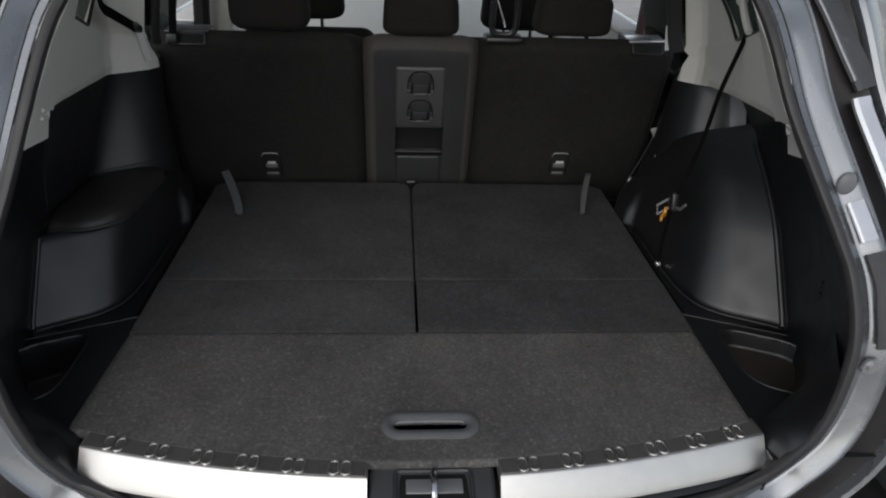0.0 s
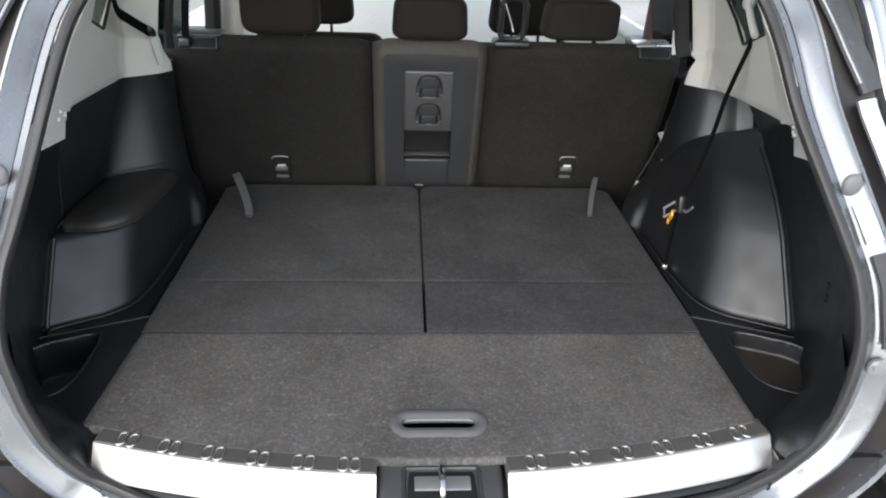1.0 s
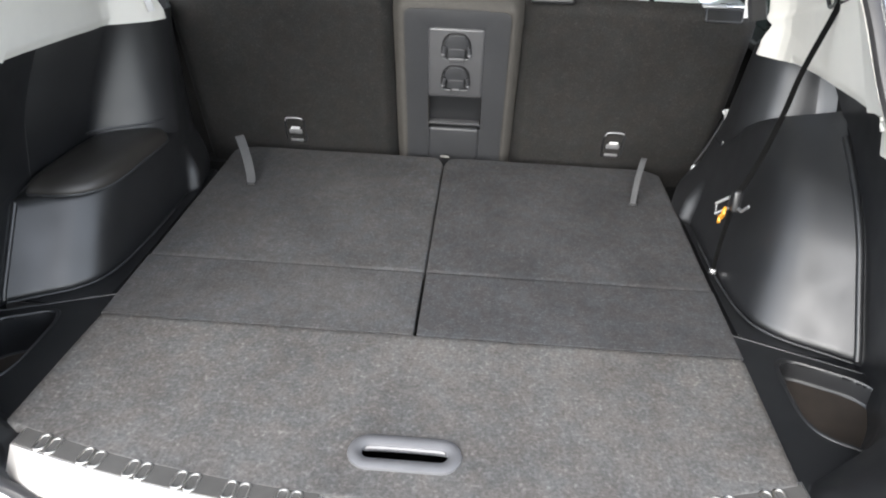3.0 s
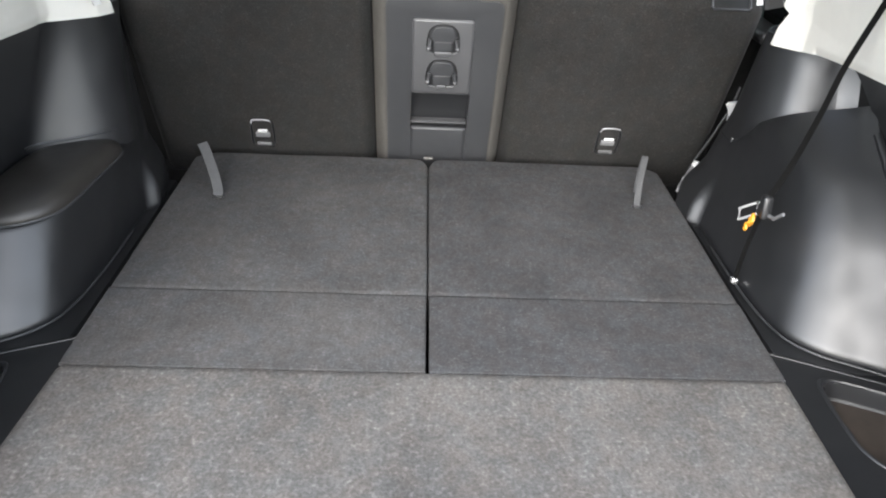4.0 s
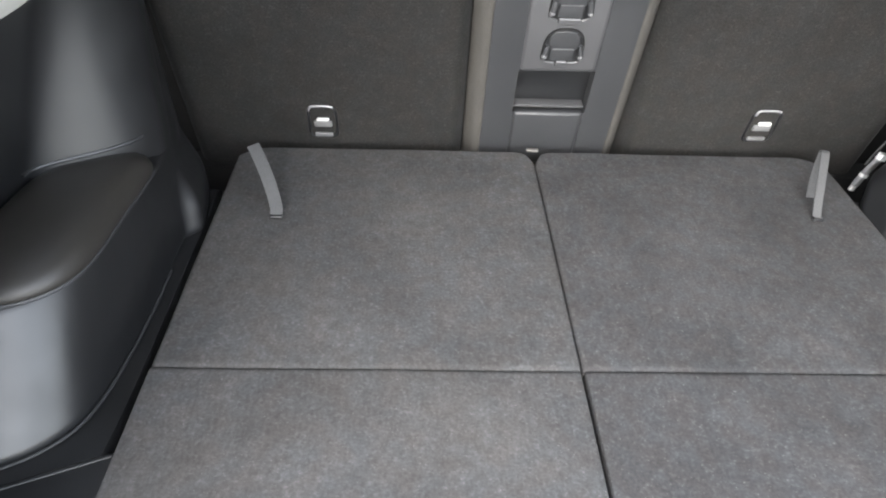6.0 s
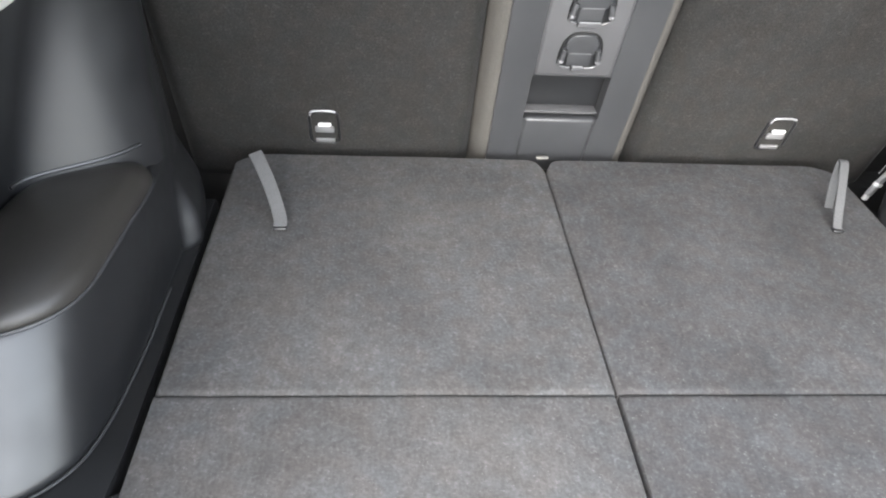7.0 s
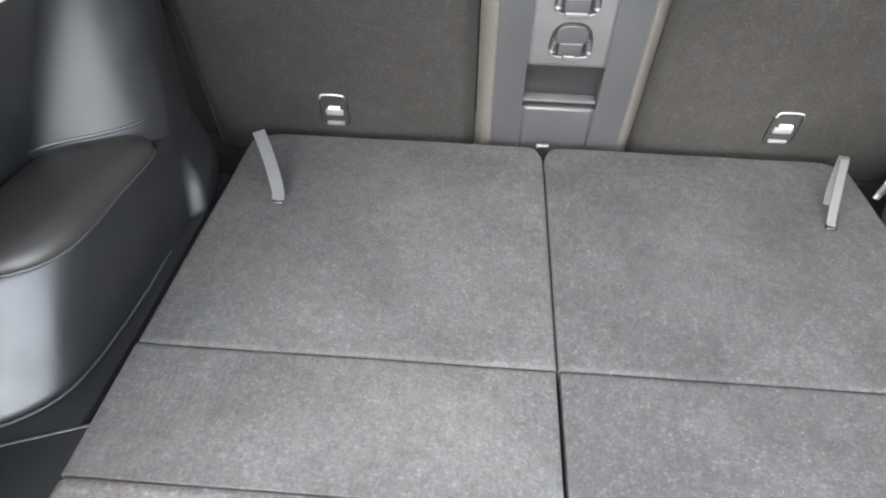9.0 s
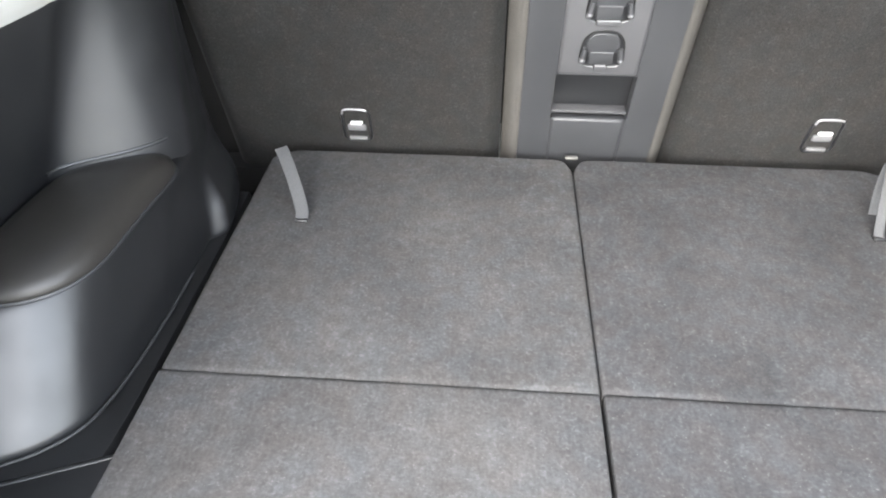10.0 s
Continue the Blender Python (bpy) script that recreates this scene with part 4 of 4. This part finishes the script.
    part("arch_lip", sweep([P(w - 0.0015, y - 0.0015, -0.0085) for w, y in lip], circle(0.0018, 8)), PANEL, trim)
    # rounded corner between the sill plate, the pocket and the door seal
    rise = (0.010, 0.042, 0.080, 0.13)
    outer = smooth_path([Vector((lerp(SEAL_AT[s], -0.010)[0] - 0.012, -0.338, -0.034))] + [Vector((lerp(SEAL_AT[s], z)[0] - 0.008, lerp(SEAL_AT[s], z)[1] + 0.003, z)) for z in rise], 8)
    inside = smooth_path([Vector(p) for p in ((wi + 0.004, -0.262, -0.010), (wi + 0.03, -0.244, -0.012), (wi + 0.065, -0.222, -0.006))] + [Vector((rear_wall(-0.215, z, s) - 0.001, -0.215, z)) for z in (0.05, 0.13)], 8)

    def corner(u, v):
        i = min(int(v * (len(outer) - 1)), len(outer) - 2)
        f = v * (len(outer) - 1) - i
        a, b2 = outer[i].lerp(outer[i + 1], f), inside[i].lerp(inside[i + 1], f)
        p = a.lerp(b2, u)
        p.z += 0.026 * math.sin(math.pi * u ** 0.8) * (1 - v) * step(0, 0.3, v)
        p.x -= 0.008 * math.sin(math.pi * u) * (1 - v)
        return P(*p)

    part("corner_trim", sheet(corner, 12, 40, (s * 0.004, 0, -0.004)), PLASTIC, trim)
    return trim


trim_r = side_trim(1)
# moulded marks on the rear panel, and a small tab beside the floor board
for k in range(4):
    z = 0.155 - 0.011 * k
    y = -0.110 + 0.004 * (k % 2)
    part("moulded_mark", box((CX + rear_wall(y, z, 1) - 0.0014, y - 0.009, z), (CX + rear_wall(y, z, 1) + 0.002, y + 0.007 - 0.003 * (k % 2), z + 0.006), 0.0008, 1), PLASTIC, trim_r)
side_trim(-1)


# the quarter window's outline on the trim: its sill rises towards the rear
def window_sill(y):
    return 0.486 + 0.333 * (0.234 - y)


def window_front(z):
    return 0.234 + 1.9 * (z - 0.486)


def strip_front(z):
    return 0.030 + 0.92 * (z - 0.470)


FRONT_EDGE = {1: [(0.340, 0.503), (0.365, 0.495), (0.405, 0.480), (0.415, 0.492), (0.50, 0.494), (0.80, 0.50)],
              -1: [(0.340, 0.500), (0.360, 0.486), (0.375, 0.480), (0.42, 0.454), (0.50, 0.450), (0.80, 0.46)]}


def quarter_trim(s):
    q = thing("upper_quarter_trim", "cream plastic quarter trim below the rear side window", "pillar trim", (CX + s * 0.65, 0.3, 0.36), "upper quarter trims")

    def P(w, y, z):
        return (CX + s * w, y, z)

    def crease(y):
        return window_sill(min(y, 0.234)) if y < 0.234 else 0.486 - 0.285 * (y - 0.234)

    def wall(y, z):
        """The trim's face; above the crease it steps back a little towards the glass."""
        back = 0.006 * step(crease(y), crease(y) + 0.014, z)
        return cream_wall(y, z, s) + back

    def skin(u, v):
        y = -0.10 + 0.64 * u
        z0 = cream_low(y, s)
        z = z0 + (0.80 - z0) * v
        far = lerp(FRONT_EDGE[s], z)[0]
        y = -0.10 + (far + 0.10) * u
        ws, ys = lerp(SEAL_AT[s], z)
        y = max(y, ys + 0.01)
        w = min(wall(y, z), ws - 0.006 + 1.5 * max(0, y - ys))
        if v < 0.03 and y < 0.40:
            w += 0.006 * (1 - v / 0.03)
        return P(w, y, z)

    def window(p):
        return p.z > window_sill(p.y) and p.y < window_front(p.z) and p.y > strip_front(p.z) - 0.04 and p.z < 0.76

    part("panel", sheet(skin, 150, 90, (s * 0.006, 0, 0), skip=window), CREAM, q)
    edge = [(0.06, window_sill(0.06)), (0.15, window_sill(0.15)), (0.222, window_sill(0.222)), (0.236, 0.489), (window_front(0.52), 0.52), (window_front(0.56), 0.56), (window_front(0.60), 0.60)]
    part("window_rubber", sweep([P(wall(y, z) + 0.001, y, z) for y, z in edge], circle(0.0032, 8)), RUBBER, q, "black rubber round the quarter window")

    def glass(u, v):
        y, z = 0.0 + 0.56 * u, 0.44 + 0.34 * v
        return P(wall(y, z) + 0.014, y, z)

    pane = part("window_pane", sheet(glass, 10, 8, (s * 0.004, 0, 0)), GLASS, q, "tinted quarter window")
    pane.visible_shadow = False

    # rear pillar strip along the opening
    def strip(u, v):
        z0 = 0.444 - 0.033 * u
        z = z0 + (0.78 - z0) * v
        ws, ys = lerp(SEAL_AT[s], z)
        a = Vector((ws - 0.0095, ys + 0.010, z))
        y = strip_front(z) + (0.0 if s > 0 else 0.045 * step(0.44, 0.50, z))
        b = Vector((cream_wall(y, z, s) - 0.0025, y, z))
        return P(*a.lerp(b, u))

    part("pillar_strip", sheet(strip, 10, 40, (s * 0.004, 0.002, 0)), CREAM, q, "pale pillar strip")

    # its foot below the panel, with a small moulded clip
    def foot_face(u, v):
        z = 0.400 + 0.050 * v
        ws, ys = lerp(SEAL_AT[s], z)
        a = Vector((ws - 0.0095, ys + 0.010, z))
        b = Vector((0.570 if s > 0 else 0.556, -0.073 + 0.023 * v, (0.374 if s > 0 else 0.384) + 0.042 * v))
        return Vector(P(*a.lerp(b, u)))

    foot = part("strip_foot", sheet(foot_face, 8, 12, (s * 0.004, 0.002, 0)), CREAM, q, "pale foot of the pillar strip")
    for path in (((0.55, 0.88), (0.92, 0.88)), ((0.55, 0.66), (0.92, 0.66)), ((0.92, 0.62), (0.92, 0.92))):
        part("ridge", sweep([foot_face(*uv) - Vector((s * 0.001, 0.001, 0)) for uv in path], circle(0.0026, 8)), CREAM, foot)
    # door rubber ahead of the pillar
    front = [(lerp(FRONT_EDGE[s], z)[0] + 0.010, z) for z in (0.408, 0.44, 0.50, 0.60, 0.80)]
    lead = 0.014 if s > 0 else 0.008
    part("pillar_rubber", sweep([P(cream_wall(y, z, s) - lead, y, z) for y, z in front], slab(0.034 if s > 0 else 0.018, 0.016), side=lambda i: (1, 0, 0)), RUBBER, q, "black door rubber ahead of the pillar")
    if s > 0:
        # cream belt guide in front of the glass
        part("belt_guide", sweep(smooth_path([P(0.572, 0.186, 0.584), P(0.564, 0.180, 0.568), P(0.563, 0.166, 0.552), P(0.562, 0.146, 0.536), P(0.562, 0.128, 0.522)], 5), slab(0.015, 0.012), side=lambda i: (0.6, 1, 0)), CREAM, q, "cream plastic belt guide")
        knob = bmesh.new()
        bmesh.ops.create_uvsphere(knob, u_segments=16, v_segments=10, radius=0.013)
        for v in knob.verts:
            v.co = Vector(P(0.566, 0.188, 0.570)) + Vector((v.co.x * 0.8, v.co.y * 1.1, v.co.z * 1.1))
        part("guide_head", knob, CREAM, q)
    return q


quarter_trim(1)
quarter_trim(-1)

# ---- seat belts ----
def belt(name, pts, label, width=0.045, side=(0, 1, 0), mat=BELT):
    t = thing(name, label, "seat belt", pts[-1])
    part("webbing", sweep(smooth_path(pts, 6), slab(width, 0.0018), side=lambda i: side), mat, t)
    return t


belt_r = belt("seat_belt", [(0.562, 0.165, 0.530), (0.565, 0.172, 0.500), (0.550, 0.188, 0.403), (0.544, 0.197, 0.328), (0.530, 0.202, 0.245), (0.509, 0.200, 0.180)], "black seat belt running down to a floor anchor", 0.0085, (0.8, -0.55, 0))
part("lower_webbing", sweep(smooth_path([(0.508, 0.202, 0.17), (0.511, 0.222, 0.08), (0.516, 0.236, 0.004)], 5), slab(0.007, 0.002), side=lambda i: (0.8, -0.5, 0)), BELT, belt_r)
part("tongue", sweep([(0.506, 0.212, 0.150), (0.505, 0.218, 0.168), (0.500, 0.260, 0.134), (0.501, 0.254, 0.116)], slab(0.0062, 0.004), closed=True), PALE_METAL, belt_r, "bright metal belt tongue")
part("tongue_body", box((0.500, 0.188, 0.152), (0.516, 0.210, 0.190), 0.005, 3, move=lambda x, y, z: (x, 0.199 + (y - 0.199) * (1.3 - 18 * (z - 0.152)), z)), PLASTIC, belt_r, "black tongue body")
part("tongue_tip", sweep([(0.512, 0.190, 0.160), (0.510, 0.168, 0.166), (0.512, 0.150, 0.184)], slab(0.006, 0.004), side=lambda i: (0.3, 0, 1)), SATIN, belt_r)
part("anchor", box((0.510, 0.230, -0.002), (0.522, 0.242, 0.010), 0.004), BRIGHT, belt_r, "bright metal anchor")
tag_ob = thing("amber_clip", "small amber plastic clip hanging on the belt", "clip", (0.50, 0.205, 0.14))
for y, z, r in ((0.200, 0.147, 0.0065), (0.205, 0.139, 0.005), (0.213, 0.126, 0.0045)):
    part("link", sweep([(0.494 + 0.4 * r * math.cos(a), y + r * math.cos(a), z + 1.2 * r * math.sin(a)) for a in [i * math.pi / 6 for i in range(12)]], circle(0.0030, 6), closed=True), AMBER, tag_ob)
buckle_r = belt("seat_latch_strap", [(0.622, 0.640, 0.215), (0.614, 0.640, 0.172), (0.592, 0.646, 0.10), (0.572, 0.652, 0.045), (0.562, 0.655, 0.012)], "black strap with metal latch between seat and trim", 0.006, (1, 0.3, 0.2), STRAP)
hook = plate([(-0.017, 0.008), (-0.014, 0.012), (0.018, 0.013), (0.019, 0.008), (0.009, -0.012), (-0.007, -0.012), (-0.010, -0.002)], -0.003, 0.003, round_edge=0.001)
for v in hook.verts:
    v.co = Vector((0.616 + 1.2 * v.co.x, 0.630 - v.co.z + 0.3 * v.co.x, 0.172 + 1.2 * v.co.y))
part("upper_latch", hook, PALE_METAL, buckle_r, "bright metal hook")
part("hook_pin", sweep([(0.612, 0.633, 0.162), (0.611, 0.634, 0.146), (0.616, 0.634, 0.140)], circle(0.0035, 8)), SATIN, buckle_r)
low = [Vector((0.5705, 0.636, 0.040)), Vector((0.562, 0.638, 0.018)), Vector((0.556, 0.640, 0.000)), Vector((0.549, 0.641, -0.022))]
part("lower_latch", sweep(low, slab(0.016, 0.008), side=lambda i: (1, 0.3, 0.3)), SATIN, buckle_r, "grey metal latch body")
part("latch_cap", sweep([low[0] + Vector((0.002, -0.001, 0.005)), low[0] - Vector((0.002, 0.001, 0.006))], slab(0.021, 0.011), side=lambda i: (1, 0.3, 0.1)), PALE_METAL, buckle_r, "bright metal cap")
part("latch_band", sweep([low[2] + Vector((0.001, -0.001, 0.003)), low[2] - Vector((0.001, 0.001, 0.003))], slab(0.019, 0.010), side=lambda i: (1, 0.3, 0.1)), PALE_METAL, buckle_r)
part("latch_tip", sweep([low[3] + Vector((0.001, 0, 0.004)), low[3] - Vector((0.003, 0, 0.010))], slab(0.012, 0.007), side=lambda i: (1, 0.3, 0.1)), PALE_METAL, buckle_r)
belt_l = belt("seat_belt", [(-0.588, 0.245, 0.600), (-0.590, 0.258, 0.540), (-0.590, 0.270, 0.512), (-0.590, 0.310, 0.494), (-0.588, 0.370, 0.468), (-0.588, 0.410, 0.452)], "black seat belt slung across the cream pillar", 0.020, (0, 0.3, 1))
part("holder", box((-0.011, -0.014, -0.008), (0.011, 0.014, 0.008), 0.006, 3, move=lambda x, y, z: (-0.588 + x, 0.412 + y, 0.451 + z - 0.5 * y)), PLASTIC, belt_l)
part("tongue", sweep([(-0.588, 0.424, 0.446), (-0.586, 0.432, 0.420), (-0.582, 0.443, 0.378)], slab(0.013, 0.004), side=lambda i: (1, 0.55, 0)), PALE_METAL, belt_l, "bright metal belt tongue")
door_belt = belt("seat_belt", [(-0.540, 0.60, 0.64), (-0.560, 0.60, 0.50), (-0.575, 0.61, 0.40)], "black second-row seat belt beside the seat back", 0.017, (1, 0, 0))
part("anchor", box((-0.590, 0.600, 0.380), (-0.565, 0.625, 0.402), 0.004), PLASTIC, door_belt)
door_belt = belt("seat_belt", [(0.545, 0.545, 0.60), (0.558, 0.545, 0.50), (0.563, 0.548, 0.44)], "pale second-row belt end beside the pillar", 0.006, (1, 0, 0), STRAP)
part("tongue", sweep([(0.561, 0.538, 0.458), (0.563, 0.536, 0.430), (0.566, 0.534, 0.404)], slab(0.012, 0.005), side=lambda i: (1, 0, 0)), WHITE, door_belt, "white belt tongue")
part("loop", sweep([(0.560 + 0.007 * math.cos(a), 0.530, 0.512 + 0.016 * math.sin(a)) for a in [k * math.pi / 6 for k in range(12)]], circle(0.004, 6), closed=True), CREAM, door_belt, "cream belt loop")

tagged(part("edge_tab", box((-0.566, -0.172, -0.034), (-0.556, -0.160, -0.018), 0.002, 2), SATIN), "small grey tab beside the floor board", "tab")

# ---- sill plates, striker and sill trim ----
def sill_y(x):
    return -0.333 + 0.29 * (x - CX) ** 2


for x0, x1, first in ((-0.512, -0.099, -0.465), (0.088, 0.505, 0.131)):
    sp = thing("sill_plate", "brushed steel load sill plate with raised ovals", "sill plate", ((x0 + x1) / 2, -0.37, -0.04), "sill plates")
    xs = [x0 + (x1 - x0) * k / 24 for k in range(25)]
    section = [(-0.004, -0.0140), (-0.008, -0.0135), (-0.042, -0.0090), (-0.0445, -0.0095), (-0.0465, -0.0120), (-0.072, -0.044), (-0.074, -0.050), (-0.060, -0.048), (-0.04, -0.032), (0.0, -0.030)]
    b = bmesh.new()
    rows = [[b.verts.new((x, sill_y(x) + dy, z)) for dy, z in section] for x in xs]
    for r, q in zip(rows, rows[1:]):
        for i in range(len(section)):
            b.faces.new((r[i], q[i], q[(i + 1) % len(section)], r[(i + 1) % len(section)]))
    b.faces.new(rows[0])
    b.faces.new(rows[-1][::-1])
    for v in b.verts:
        v.co.z += 0.0115
    part("plate", b, STEEL, sp)
    # thin darker sheet over the steel: the dark interior's reflection as colour
    part("dark_reflection_band", sheet(lambda u, v: (x0 + 0.003 + (x1 - x0 - 0.006) * u, sill_y(x0 + 0.003 + (x1 - x0 - 0.006) * u) - 0.009 - 0.0325 * v, -0.0008 + 0.0043 * v), 24, 2, (0, 0, -0.0012)), GUNMETAL, sp, "tread band coloured dark for the interior's reflection")
    for k in range(6):
        for d in (-0.0085, 0.0085):
            x = first + 0.0655 * k + d
            y = sill_y(x) - 0.026
            pts = [(px, y + py * 0.97, 0.0019 - 0.13 * py) for px, py in stadium(x, 0, 0.0135, 0.030, 6)]
            part("oval_rib", sweep(pts, circle(0.0015, 8), closed=True), STEEL, sp)

stk = thing("striker_housing", "dark plastic striker housing with metal loop", "striker", (CX, -0.4, -0.06))
part("housing", box((-0.098, -0.470, -0.075), (0.084, -0.336, -0.012), 0.010, 3, move=lambda x, y, z: (CX + (x - CX) * (1 - 0.10 * step(-0.05, -0.01, z) * step(-0.34, -0.40, y)), y, z - 0.10 * max(0, -0.36 - y))), TRAY, stk)
part("recess_rim", sweep([(px, py, -0.0125 - 0.10 * max(0, -0.36 - py)) for px, py in stadium(-0.006, -0.385, 0.108, 0.072, 3, 0.006)], circle(0.0035, 6), closed=True), PANEL, stk)
part("recess", box((-0.055, -0.418, -0.020), (0.043, -0.353, -0.0128), 0.004, 2), DARK, stk)
part("latch_plate", box((-0.045, -0.392, -0.015), (0.035, -0.366, -0.0105), 0.002, 2), SATIN, stk)
part("loop", sweep(smooth_path([(-0.006, -0.352, -0.02), (-0.006, -0.356, -0.004), (-0.006, -0.366, 0.002), (-0.006, -0.392, 0.000), (-0.006, -0.402, -0.008), (-0.006, -0.405, -0.022)], 4), circle(0.0045, 8), side=lambda i: (1, 0, 0)), CHROME, stk, "bright striker loop")
lip = thing("sill_trim", "black plastic sill base under the plates", "sill trim", (CX, -0.36, -0.06), kind="structure")
b = bmesh.new()
xs = [-0.56 + 1.095 * k / 40 for k in range(41)]
rows = [[b.verts.new((x, sill_y(x) + dy, z)) for dy, z in ((0.03, -0.034), (-0.045, -0.036), (-0.073, -0.056), (-0.085, -0.12), (0.03, -0.12))] for x in xs]
for r, q in zip(rows, rows[1:]):
    for i in range(5):
        b.faces.new((r[i], q[i], q[(i + 1) % 5], r[(i + 1) % 5]))
b.faces.new(rows[0])
b.faces.new(rows[-1][::-1])
part("base", b, PLASTIC, lip)

# dark tub under the floor boards
tub = thing("load_space_tub", "black felt lined tub under the boards", "tub", (0, 0.2, -0.16), kind="structure")
part("tub_floor", box((-0.74, -0.36, -0.155), (0.72, 0.80, -0.125)), DARK, tub)
part("tub_front", box((-0.70, 0.742, -0.124), (0.68, 0.80, -0.07)), DARK, tub)
